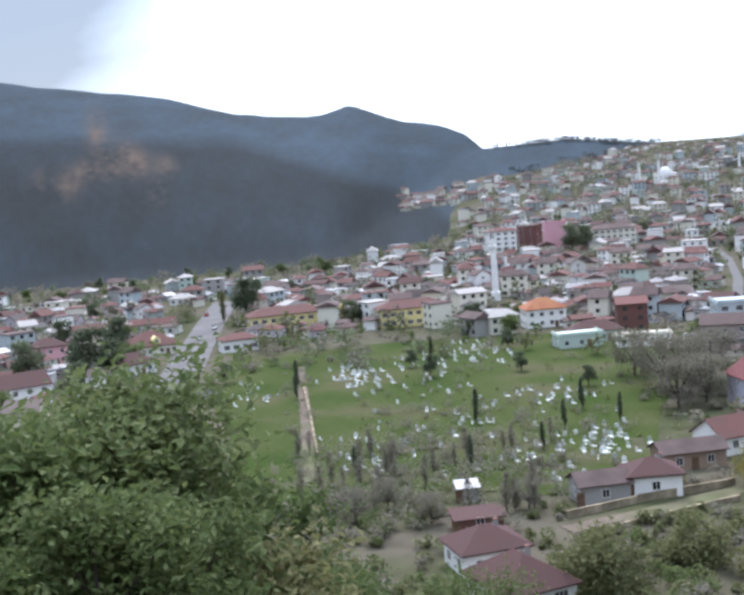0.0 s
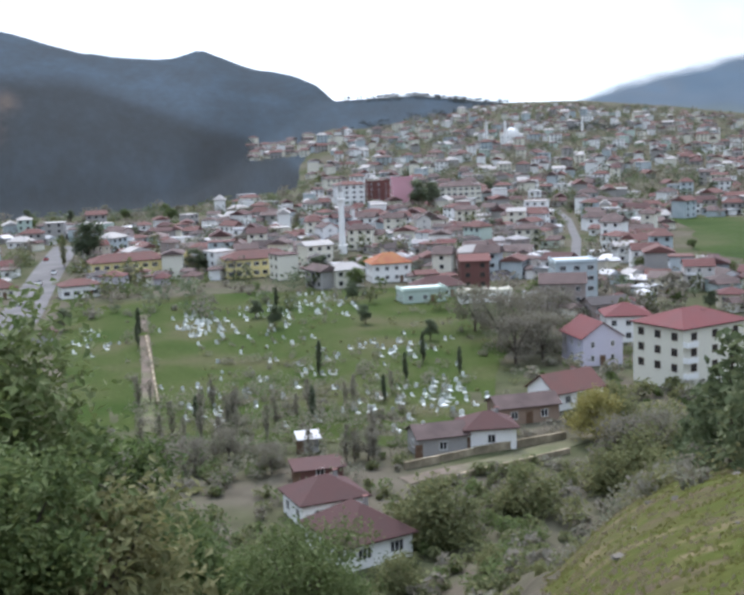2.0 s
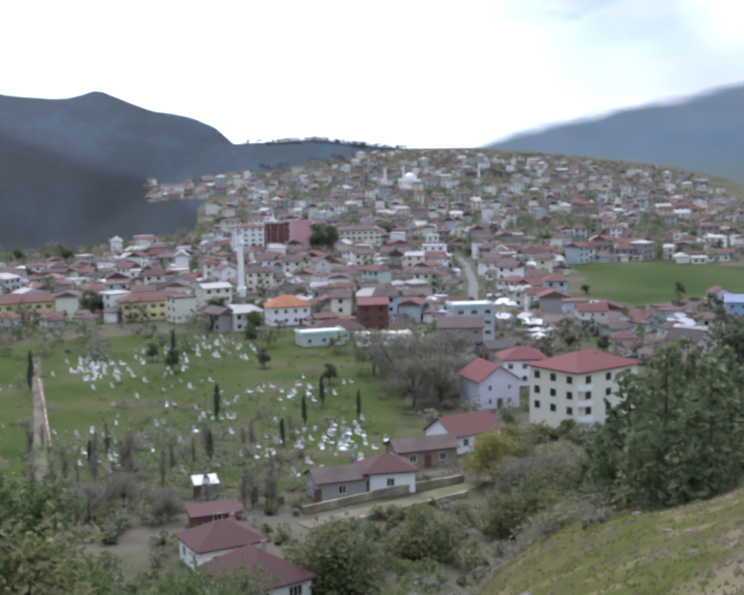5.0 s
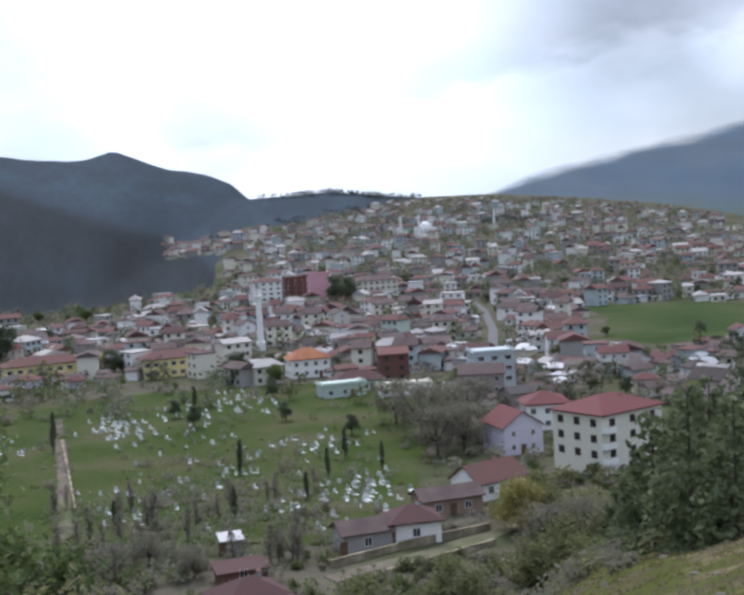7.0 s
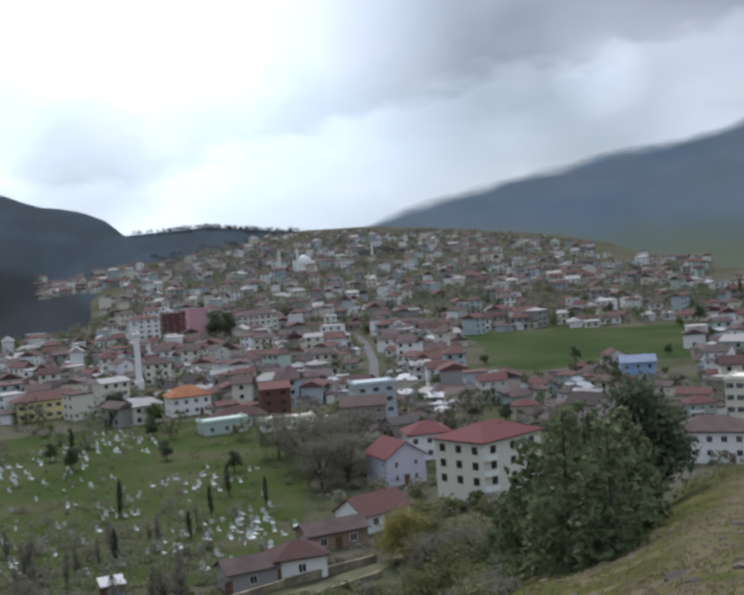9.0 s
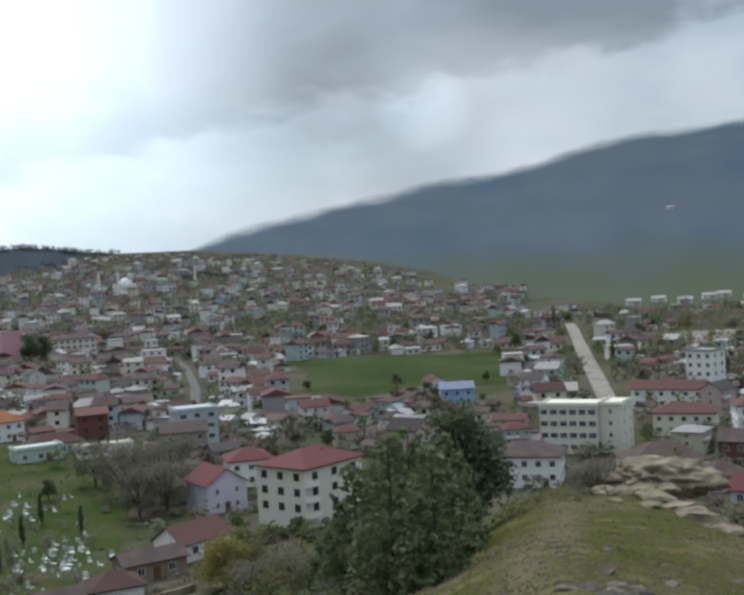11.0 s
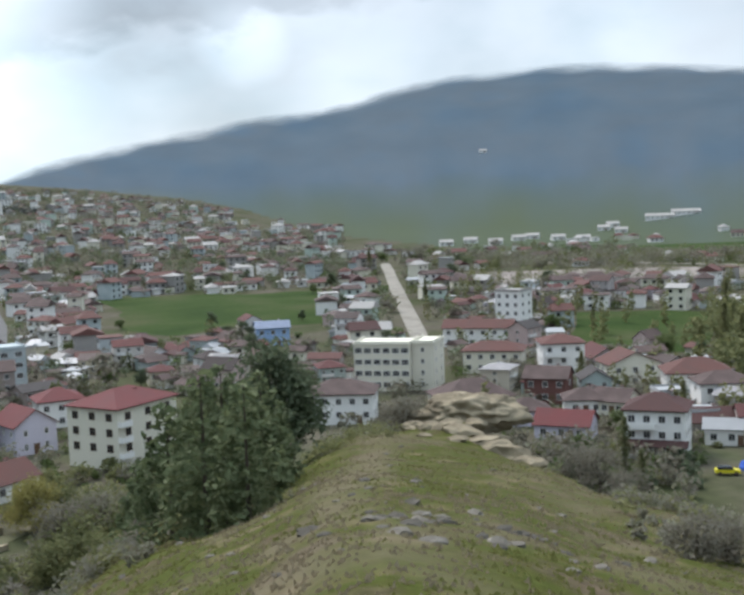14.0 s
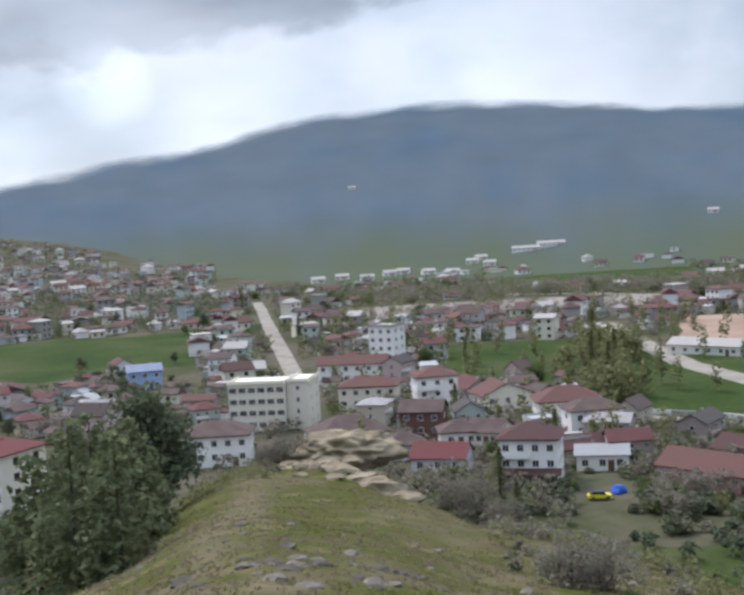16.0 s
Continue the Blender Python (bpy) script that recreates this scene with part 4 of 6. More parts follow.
part("window", W_STD, None, b, at=pose(0.5, -6.22, 4.2))
place(house("white house with a maroon roof", 15, 10, 2, "gable", M_WHITE, M_MAROON, 4, 2, 3.0), -31.2, 318, 16)
place(house("pink house with a maroon roof", 11, 9, 2, "hip", M_PINK, M_MAROON, 3, 2, 2.6), -29.6, 400, 10)
place(house("red-roofed house beside the road", 12, 9, 1, "hip", M_WHITE, M_MAROON, 3, 2, 3.0), -25.8, 356, 20)
# near houses on the lower slope
b = house("farmhouse with a dark maroon hipped roof and whitewashed wall", 9, 11, 1, "hip", M_WHITE, M_MAROON, 2, 3, 3.2, W_BIG, door=False, storey=2.6)
place(b, -7.6, 138, 30)
place(house("farmhouse wing with a maroon roof", 9, 8, 1, "hip", M_WHITE, M_MAROON, 2, 2, 2.4), -9.2, 152, 20)
place(house("small house with a red roof and white wall", 8, 7, 1, "hip", M_WHITE, M_MAROON, 1, 1, 2.0, chimney=True), -0.9, 184, 12)
place(house("low shed with a dark brown roof", 8, 6, 1, "gable", M_CONCRETE, M_DARKROOF, 1, 1, 1.4, chimney=False, name="shed"), -3.4, 181, 18)
place(house("long shed with a dark ridge and two small windows", 11, 6, 1, "gable", M_PLOUGH, M_DARKROOF, 2, 1, 1.4, chimney=False, name="shed"), 0.9, 200, 22)
place(house("house with an old terracotta roof", 11, 8, 1, "gable", M_WHITE, M_TERRA, 2, 1, 2.6), 3.0, 212, 40)
b = house("small pavilion with a white tin roof", 3, 3, 1, "shed", M_CONCRETE, M_TIN, 0, 0, 0.8, chimney=False, storey=2.2, name="pavilion")
place(b, -9.9, 184, 8)
place(house("small shed with a pale tin roof on the slope", 7, 5, 1, "shed", M_BRICK, M_TIN, 1, 0, 0.9, chimney=False, storey=2.1, name="shed"), -14.7, 124, 30)
place(house("low shed with a maroon roof", 7, 4, 1, "shed", M_BRICK, M_MAROON, 1, 0, 0.9, chimney=False, storey=2.0, name="shed"), -9.5, 168, 12)
place(house("low lean-to with a maroon roof on the slope", 5, 4, 1, "shed", M_BRICK, M_MAROON, 1, 0, 0.9, chimney=False, storey=2.0, name="shed"), -14.6, 115, 20)
# yellow school wings behind the cemetery
for label, a, r, w, t in (("yellow two-storey school with a terracotta roof", -18.2, 424, 27, 10), ("yellow two-storey school wing with white windows", -12.0, 412, 24, 12)):
    place(house(label, w, 10, 2, "hip", M_YELLOW, M_TERRA, 8, 3, 2.6, W_BIG, storey=3.1, name="school"), a, r, t)
place(house("yellow school annexe with a flat roof", 10, 9, 2, "flat", M_YELLOW, M_YELLOW, 3, 2, 1, chimney=False, name="school"), -16.0, 436, 8)
place(house("low white building with a red roof", 12, 8, 1, "hip", M_WHITE, M_TERRA, 4, 2, 1.8, W_BIG, storey=3.6), -20.6, 384, 10)
place(house("house with an orange tiled roof", 13, 10, 2, "hip", M_WHITE, M_ORANGE, 4, 3, 3.2), -5.6, 385, 14)
place(house("mint house with a maroon roof", 15, 9, 1, "hip", M_MINT, M_MAROON, 4, 2, 2.6), -3.2, 348, 10)
place(house("low mint green workshop with flat roof", 13, 8, 1, "flat", M_MINT, M_MINT, 3, 2, 1, chimney=False, name="workshop", storey=3.4), -4.0, 338, 16)
place(house("low whitewashed workshop with cream parapet", 15, 7, 1, "flat", M_WHITE, M_CREAM, 4, 2, 1, chimney=False, name="workshop"), -0.9, 334, 8)
place(house("unfinished red brick house with open storeys", 9, 9, 3, "gable", M_BRICK, M_BRICK, 2, 2, 1.6, W_DARK, chimney=False), -1.4, 362, 6)
place(house("grey-blue four-storey apartment house", 11.5, 11, 4, "flat", M_GREY, M_GREY, 3, 3, 1, W_BIG, chimney=False, name="apartment_block", balcony=True), 3.4, 330, 12)
# higher in the town
b = house("pink six-storey apartment tower with blank front", 12, 11, 6, "flat", M_PINK, M_PINK, 0, 2, 1, W_SLIM, chimney=False, name="apartment_tower", door=False)
place(b, -4.8, 690, 8)
place(house("red-brown brick apartment house with flat roof", 13, 11, 5, "flat", M_BRICK, M_BRICK, 3, 2, 1, chimney=False, name="apartment_block"), -6.0, 705, 8)
place(house("white apartment house under a terracotta roof", 17, 11, 5, "hip", M_WHITE, M_TERRA, 4, 2, 2, W_BIG, name="apartment_block"), -7.4, 690, 10)
place(house("cream apartment house with a brown roof", 24, 12, 4, "hip", M_CREAM, M_DARKROOF, 7, 3, 2.6, W_BIG, name="apartment_block"), -2.0, 690, 6)


# ---- mosques ----
def minaret(tall, r, label):
    root = thing("minaret", label, "minaret", "minarets")
    bm = bmesh.new()
    box(bm, -r * 1.5, r * 1.5, -r * 1.5, r * 1.5, -3, tall * 0.12)
    part("base", bm, M_WHITE, root)
    bm = bmesh.new()
    tube(bm, tall * 0.12, r * 1.1, tall * 0.72, r * 0.9, 14)
    tube(bm, tall * 0.78, r * 0.75, tall * 0.86, r * 0.7, 14)
    part("shaft", bm, M_WHITE, root)
    bm = bmesh.new()
    tube(bm, tall * 0.70, r * 0.92, tall * 0.735, r * 1.3, 14)
    tube(bm, tall * 0.735, r * 1.35, tall * 0.765, r * 1.35, 14)
    part("balcony", bm, M_WHITE, root)
    bm = bmesh.new()
    tube(bm, tall * 0.86, r * 0.85, tall * 0.985, 0.05, 14)
    tube(bm, tall * 0.985, 0.06, tall, 0.03, 6)
    part("spire", bm, M_CONCRETE, root, "grey lead spire")
    return root


place(minaret(29, 1.2, "tall white minaret above the roofs"), -7.8, 470)
first = place(minaret(26, 1.4, "white minaret of a hill mosque"), -0.65, 1160)
place(copy_thing(first, Matrix()), 0.25, 1175)
place(minaret(22, 1.2, "pale minaret on the town's upper edge"), 3.9, 1250)
mosque = thing("mosque", "pale hill mosque with a white dome", "mosque")
bm = bmesh.new()
box(bm, -11, 11, -10, 10, -6, 9)
box(bm, -7, 7, -7, 7, 9, 12)
part("wall", bm, M_WHITE, mosque)
bm = bmesh.new()
for i in range(6):
    a0, a1 = i * 15, (i + 1) * 15
    tube(bm, 12 + 3.6 * math.sin(radians(a0)), 4.4 * math.cos(radians(a0)), 12 + 3.6 * math.sin(radians(a1)), max(4.4 * math.cos(radians(a1)), 0.05), 20, caps=False)
part("dome", bm, M_WHITE, mosque)
put_windows(mosque, 22, 20, 2, 5, 4, W_STD, 1.5, 3.6)
place(mosque, 0.55, 1185, 0)

# ---- houses of the town ----
random.seed(11)
KINDS = [
    (10, 9, 2, "hip", 3, 1, 2.2, False), (12, 9, 2, "gable", 3, 1, 2.2, True), (9, 10, 2, "gable_front", 2, 1, 2.6, False), (11, 10, 2, "hip", 3, 1, 2.4, True),
    (9, 8, 1, "hip", 3, 1, 2.2, False), (13, 9, 3, "gable", 3, 1, 2.2, True), (11, 9, 2, "flat", 3, 1, 1.0, True), (8, 8, 1, "gable", 2, 1, 2.0, False),
    (14, 9, 1, "gable", 4, 1, 2.4, False), (10, 10, 3, "hip", 3, 1, 2.0, True)]
LABELS = {"hip": "%s rendered house with a hipped tile roof", "gable": "%s house with a gabled brown tile roof", "gable_front": "%s house with its tiled gable to the valley", "flat": "%s house with a flat roof and parapet"}
COUNT = ("", "one-storey", "two-storey", "three-storey", "four-storey")
PROTOS = []
FINE[0] = False
for w, d, s, roof, f, side, rise, balc in KINDS:
    PROTOS.append(house(LABELS[roof] % COUNT[s], w, d, s, roof, M_WALLS, M_TIN if roof == "flat" else M_ROOFS, f, side, rise, balcony=balc, group="houses of the town", foot=6, chimney=(w % 2 == 0)))
FINE[0] = True


def free(x, y, gap):
    r, a = math.hypot(x, y), math.degrees(math.atan2(x, y))
    if any(a0 < a < a1 and r0 < r < r1 for a0, a1, r0, r1 in FREE):
        return False
    return all((x - u) ** 2 + (y - v) ** 2 > (gap + g) ** 2 for u, v, g in taken)


def in_town(a, r):
    """How thickly the houses stand: 0 to 1."""
    if a < -22:
        return 0.55 if 280 < r < 720 else 0
    if a < -9.2:
        return 0.85 if 400 < r < 775 else 0.9 if a > -12.8 and 1140 < r < 1380 else 0
    if a < 14.5:
        return (1.0 if a < 6 or r > 900 else 0.6) if 300 < r < (1650 if a > -7.6 else 1300) else 0
    if a < 20:
        return (0.5 if r < 900 else 0.8) if 270 < r < 1350 else 0
    if a < 30:
        return 0.45 if 270 < r < 900 else 0
    return 0.75 if 225 < r < 620 else 0.25 if 700 < r < 1000 else 0


left_protos = list(PROTOS)
made = 0
for step in range(16000):
    if made >= 235:
        break
    a = random.uniform(-34, 47)
    r = 215 + (random.random() ** 0.8) * 340
    if random.random() > in_town(a, r):
        continue
    if woodland(a, r) > 0.2:
        continue
    p = spot(a, r)
    small = 0.8 if r > 330 else 0.92
    if not free(p.x, p.y, 4.2 * small):
        continue
    k = random.choice((0, 0, 1, 1, 2, 3, 3, 4, 5, 6, 7, 8, 9))
    m = facing(a, r, random.choice((-20, 12, 20, 70, -65)) + random.uniform(-14, 14)) @ Matrix.Diagonal((small * random.uniform(0.85, 1.15), small, small * random.uniform(0.9, 1.15), 1))
    if PROTOS[k] in left_protos:
        left_protos.remove(PROTOS[k])
        PROTOS[k].matrix_basis = m
    else:
        copy_thing(PROTOS[k], m)
    taken.append((p.x, p.y, 6.8 * small))
    made += 1

# the far quarters and the outhouses between the nearer ones, too small to tell one by one
TOWN_MATS = [M_WHITE, M_CREAM, M_LILAC, M_CONCRETE, M_GREY, M_PINK, M_MINT, M_TERRA, M_DARKROOF, M_MAROON, M_RED, M_TIN, M_GLASS]
WALL_PICK, ROOF_PICK = (0, 0, 0, 0, 1, 1, 1, 1, 3, 3, 3, 4, 4, 6), (7, 7, 7, 7, 8, 8, 8, 8, 9, 9, 3, 3)


class Block:
    """Plain lists that take in one small house after another."""

    def __init__(self):
        self.v, self.f, self.m = [], [], []

    def add(self, m, w, d, h, rise, roof, wall, tiles, storeys):
        def put(points, quads, slot):
            k = len(self.v)
            self.v += [tuple(m @ Vector(p)) for p in points]
            self.f += [tuple(k + i for i in q) for q in quads]
            self.m += [slot] * len(quads)

        x, y = w / 2, d / 2
        sides = ((0, 1, 5, 4), (1, 2, 6, 5), (2, 3, 7, 6), (3, 0, 4, 7), (4, 5, 6, 7), (3, 2, 1, 0))

        def cuboid(x0, x1, y0, y1, z0, z1, slot):
            put([(a, b, c) for c in (z0, z1) for a, b in ((x0, y0), (x1, y0), (x1, y1), (x0, y1))], sides, slot)

        cuboid(-x, x, -y, y, -8, h, wall)
        if roof == "flat":
            cuboid(-x - 0.3, x + 0.3, -y - 0.3, y + 0.3, h, h + 0.3, tiles)
        else:
            e = 0.6
            ex = 0.4 if roof == "gable" else y * 0.9
            k = [(-x - e, -y - e, h + 0.05), (x + e, -y - e, h + 0.05), (x + e, y + e, h + 0.05), (-x - e, y + e, h + 0.05)]
            put(k + [(p[0], p[1], p[2] + 0.2) for p in k] + [(-x - e + ex, 0, h + 0.25 + rise), (x + e - ex, 0, h + 0.25 + rise)],
                ((3, 2, 1, 0), (0, 1, 5, 4), (1, 2, 6, 5), (2, 3, 7, 6), (3, 0, 4, 7), (4, 5, 9, 8), (6, 7, 8, 9), (5, 6, 9), (7, 4, 8)), tiles)
        n = max(1, int(w / 3.2))
        for level in range(storeys):
            for i in range(n):
                c = -x + w * (i + 0.5) / n
                cuboid(c - 0.65, c + 0.65, -y - 0.06, -y - 0.005, level * 2.9 + 0.9, level * 2.9 + 2.2, 12)

    def build(self, name, label):
        me = bpy.data.meshes.new(name)
        me.from_pydata(self.v, [], self.f)
        for m in TOWN_MATS:
            me.materials.append(m)
        me.polygons.foreach_set("material_index", self.m)
        return tagged(new(name, me), label, "houses", kind="stuff")


quarters = [Block() for _ in range(6)]
made = 0
for step in range(40000):
    if made >= 1150:
        break
    a = random.uniform(-14, 47)
    r = 520 + (random.random() ** 0.95) * 1120
    if random.random() > in_town(a, r):
        continue
    p = spot(a, r)
    if not free(p.x, p.y, 0.8):
        continue
    parts_here = parts_of_ground(a, r)
    if woodland(a, r) > 0.3 or max(parts_here[2:]) > parts_here[1] + 2 and a < 0:
        continue
    w, d, st = random.uniform(5.5, 12), random.uniform(5.5, 9), random.choice((1, 1, 1, 2, 2, 2, 3))
    wall = random.choice(WALL_PICK)
    if r > 1500:
        st = 1
    if a > 23 and r > 690:
        st, wall = 1, random.choice((0, 0, 1))
    roof = random.choice(("hip", "hip", "gable", "gable", "flat"))
    quarters[min(5, max(0, int((a + 14) / 10)))].add(facing(a, r, random.choice((0, 0, 75, -70)) + random.uniform(-25, 25)), w, d, st * 2.9, random.uniform(1.2, 2.6), roof, wall, random.choice((3, 11, 11)) if roof == "flat" else random.choice(ROOF_PICK), st)
    taken.append((p.x, p.y, 5.2))
    made += 1
for step in range(40):
    a, r = random.uniform(-12.4, -9.0), random.uniform(1160, 1350)
    p = spot(a, r)
    if woodland(a, r) > 0.55 or not free(p.x, p.y, 0.5):
        continue
    quarters[0].add(facing(a, r, random.uniform(-40, 40)), random.uniform(7, 13), random.uniform(6, 9), random.choice((2.9, 5.8)), 1.8, random.choice(("hip", "gable")), random.choice((1, 1, 3, 3)), random.choice(ROOF_PICK), 1)
    taken.append((p.x, p.y, 6.0))
for q in quarters:
    q.build("far_houses", "distant houses crowding the upper town")
back_rows = Block()
made = 0
for step in range(20000):
    if made >= 260:
        break
    a, r = random.uniform(-34, 47), random.uniform(360, 640)
    p = spot(a, r)
    if random.random() > in_town(a, r) or woodland(a, r) > 0.2 or not free(p.x, p.y, 1.2):
        continue
    w, d, st = random.uniform(6, 11), random.uniform(6, 9), random.choice((1, 1, 2, 2, 3))
    back_rows.add(facing(a, r, random.choice((0, 0, 75, -70)) + random.uniform(-25, 25)), w, d, st * 2.8, random.uniform(1.4, 2.4), random.choice(("hip", "gable", "gable", "flat")), random.choice(WALL_PICK), random.choice(ROOF_PICK), st)
    taken.append((p.x, p.y, 5.0))
    made += 1
back_rows.build("back_row_houses", "small tiled houses crowding behind the front rows")
sheds = Block()
made = 0
for step in range(20000):
    if made >= 520:
        break
    a, r = random.uniform(-34, 47), random.uniform(300, 640)
    p = spot(a, r)
    if random.random() > in_town(a, r) or woodland(a, r) > 0.2 or not free(p.x, p.y, -2.6):
        continue
    w, d = random.uniform(3.5, 7.5), random.uniform(3, 5.5)
    sheds.add(facing(a, r, random.uniform(-80, 80)), w, d, random.uniform(2.2, 3.4), random.uniform(0.6, 1.4), random.choice(("gable", "gable", "flat")), random.choice(WALL_PICK), random.choice((7, 8, 8, 9, 3, 11, 11)), 1 if w > 5 else 0)
    taken.append((p.x, p.y, 2.6))
    made += 1
sheds.build("outhouses", "small outhouses and sheds between the houses")


# ---- trees and shrubs ----
def leaf_clumps(bm, centre, radii, n, size, rnd, flat=0.0):
    """Many small bent leaf clumps in the outer part of a lobe."""
    for _ in range(n):
        v = Vector((rnd.gauss(0, 1), rnd.gauss(0, 1), rnd.gauss(0, 1))).normalized() * min(1.55, abs(rnd.gauss(0.72, 0.3)))
        c = Vector(centre) + Vector((v.x * radii[0], v.y * radii[1], v.z * radii[2]))
        turn = Euler((rnd.uniform(-0.9, 0.9), rnd.uniform(-0.9, 0.9), rnd.uniform(0, 6.3))).to_matrix()
        s = size * rnd.uniform(0.6, 1.3)
        q = [bm.verts.new(c + turn @ Vector(p)) for p in ((-s, 0, 0), (0, -s * 0.55, s * 0.25), (s, 0, -s * 0.1), (0, s * 0.55, s * 0.2))]
        bm.faces.new((q[0], q[1], q[2]))
        bm.faces.new((q[0], q[2], q[3]))


def broadleaf(name, label, tall, wide, leaves, size, mat, seed, lobes=9, category="tree", group="", low=0.3):
    rnd = random.Random(seed)
    root = thing(name, label, category, group)
    bm = bmesh.new()
    fork = tall * 0.3
    limb(bm, (0, 0, -0.8), (0.1, 0, fork), tall * 0.035, tall * 0.022, 8)
    spots = []
    for i in range(lobes):
        an = 2 * math.pi * i / lobes + rnd.uniform(-0.3, 0.3)
        k = rnd.uniform(0.25, 0.75)
        z = tall * rnd.uniform(low, 0.85)
        p = Vector((math.cos(an) * wide * k * 0.62, math.sin(an) * wide * k * 0.62, z))
        limb(bm, (0.1, 0, fork * rnd.uniform(0.7, 1.0)), p, tall * 0.014, tall * 0.004, 5)
        spots.append(p)
    limb(bm, (0.1, 0, fork), (0, 0, tall * 0.8), tall * 0.02, tall * 0.005, 6)
    spots.append(Vector((0, 0, tall * 0.82)))
    part("trunk", bm, M_BARK, root)
    bm = bmesh.new()
    for p in spots:
        q = rnd.uniform(0.28, 0.42) * wide * 0.72
        leaf_clumps(bm, p, (q, q, q * 0.8), leaves // len(spots), size, rnd)
    part("crown", bm, mat, root)
    return root


def conifer(name, label, tall, wide, tiers, per, size, mat, seed, group=""):
    rnd = random.Random(seed)
    root = thing(name, label, "tree", group)
    bm = bmesh.new()
    limb(bm, (0, 0, -0.8), (0, 0, tall * 0.97), tall * 0.022, 0.02, 7)
    part("trunk", bm, M_BARK, root)
    bm = bmesh.new()
    for i in range(tiers):
        f = i / tiers
        reach = wide / 2 * (1 - f) ** 0.6 * rnd.uniform(0.75, 1.2) + 0.1
        for _ in range(int(per * (1.15 - f))):
            an, k = rnd.uniform(0, 6.283), rnd.uniform(0.2, 1.0) ** 0.6
            z = tall * (0.06 + 0.93 * (f + rnd.uniform(0, 1) / tiers)) - reach * k * 0.25
            leaf_clumps(bm, (math.cos(an) * reach * k, math.sin(an) * reach * k, z), (size, size, size), 3, size, rnd)
    part("crown", bm, mat, root)
    return root


def poplar(label, tall, wide, leaves, size, mat, seed, group=""):
    rnd = random.Random(seed)
    root = thing("tree", label, "tree", group)
    bm = bmesh.new()
    limb(bm, (0, 0, -0.8), (0, 0, tall * 0.95), tall * 0.018, 0.03, 6)
    for i in range(10):
        z = tall * rnd.uniform(0.15, 0.7)
        an = rnd.uniform(0, 6.3)
        limb(bm, (0, 0, z), (math.cos(an) * wide * 0.35, math.sin(an) * wide * 0.35, z + tall * 0.2), 0.06, 0.02, 4)
    part("trunk", bm, M_BARK, root)
    bm = bmesh.new()
    for i in range(9):
        f = (i + 0.5) / 9
        q = wide / 2 * math.sin(math.pi * (0.12 + 0.8 * f)) * rnd.uniform(0.75, 1.1)
        leaf_clumps(bm, (rnd.uniform(-0.2, 0.2), rnd.uniform(-0.2, 0.2), tall * (0.12 + 0.85 * f)), (q, q, tall * 0.09), leaves // 9, size, rnd)
    part("crown", bm, mat, root)
    return root


def stand(root, a, r, turn=0.0, size=1.0, sink=0.0):
    p = spot(a, r)
    root.matrix_basis = pose(p.x, p.y, p.z - sink, 0, 0, turn) @ Matrix.Scale(size, 4)
    return root


def again(root, a, r, turn=0.0, size=1.0):
    c = copy_thing(root, Matrix())
    return stand(c, a, r, turn, size)


# the large tree below the hilltop and the thicket beside it
stand(broadleaf("tree", "large leafy tree in fresh green on the slope", 8.6, 8.6, 17000, 0.185, L_SPRING, 3, 18, low=0.16), -27.2, 34, 0, 1.0, 0.3)
near = broadleaf("tree", "round leafy tree on the hillside", 7.0, 6.5, 7500, 0.19, L_SPRING, 5, 14, group="hillside trees", low=0.14)
stand(near, -21.0, 36, 40, 0.8)
again(near, -30.5, 28, 100, 0.9)
again(near, -24.5, 25, 60, 0.55)
again(near, -28.5, 23, 10, 0.55)
again(near, -18.6, 44, 200, 0.95)
again(near, -17.0, 66, 120, 1.2)
slope_tree = broadleaf("tree", "dense dark green tree on the lower slope", 14.0, 11.5, 9000, 0.21, L_SPRING, 6, 17, group="lower slope trees", low=0.12)
stand(slope_tree, -10.9, 98, 200)
again(slope_tree, -12.6, 102, 20, 0.8)
again(slope_tree, -8.7, 108, 70, 0.55)
again(slope_tree, -18.0, 90, 70, 0.9)
again(slope_tree, -16.6, 112, 120, 0.7)
bush = broadleaf("shrub", "olive shrub on the hillside", 3.2, 4.2, 2600, 0.16, L_OLIVE, 8, 15, "shrub", "hillside shrubs", 0.08)
stand(bush, -19.4, 40, 0, 1.2)
for a, r, t, s in ((-20, 32, 10, 1.2), (-15.6, 108, 50, 1.6), (-17.5, 84, 10, 1.7), (-14.0, 124, 40, 1.5), (-5.6, 124, 200, 1.2), (4.4, 96, 40, 1.0), (5.6, 86, 10, 1.1), (-9.2, 120, 30, 1.0), (-0.8, 122, 0, 0.8)):
    again(bush, a, r, t, s)
scrub = broadleaf("shrub", "dark twiggy shrub on the spur's edge", 2.2, 3.0, 1300, 0.12, L_TWIG, 9, 13, "shrub", "dark shrubs on the spur", 0.08)
stand(scrub, 36.8, 24, 0, 0.45)
for a, r, t, s in ((38.2, 25, 50, 0.4), (31.4, 70, 80, 1.5), (32.6, 66, 10, 1.3), (34.2, 62, 120, 1.2), (36.0, 60, 60, 1.0), (22.6, 66, 10, 0.9)):
    again(scrub, a, r, t, s)
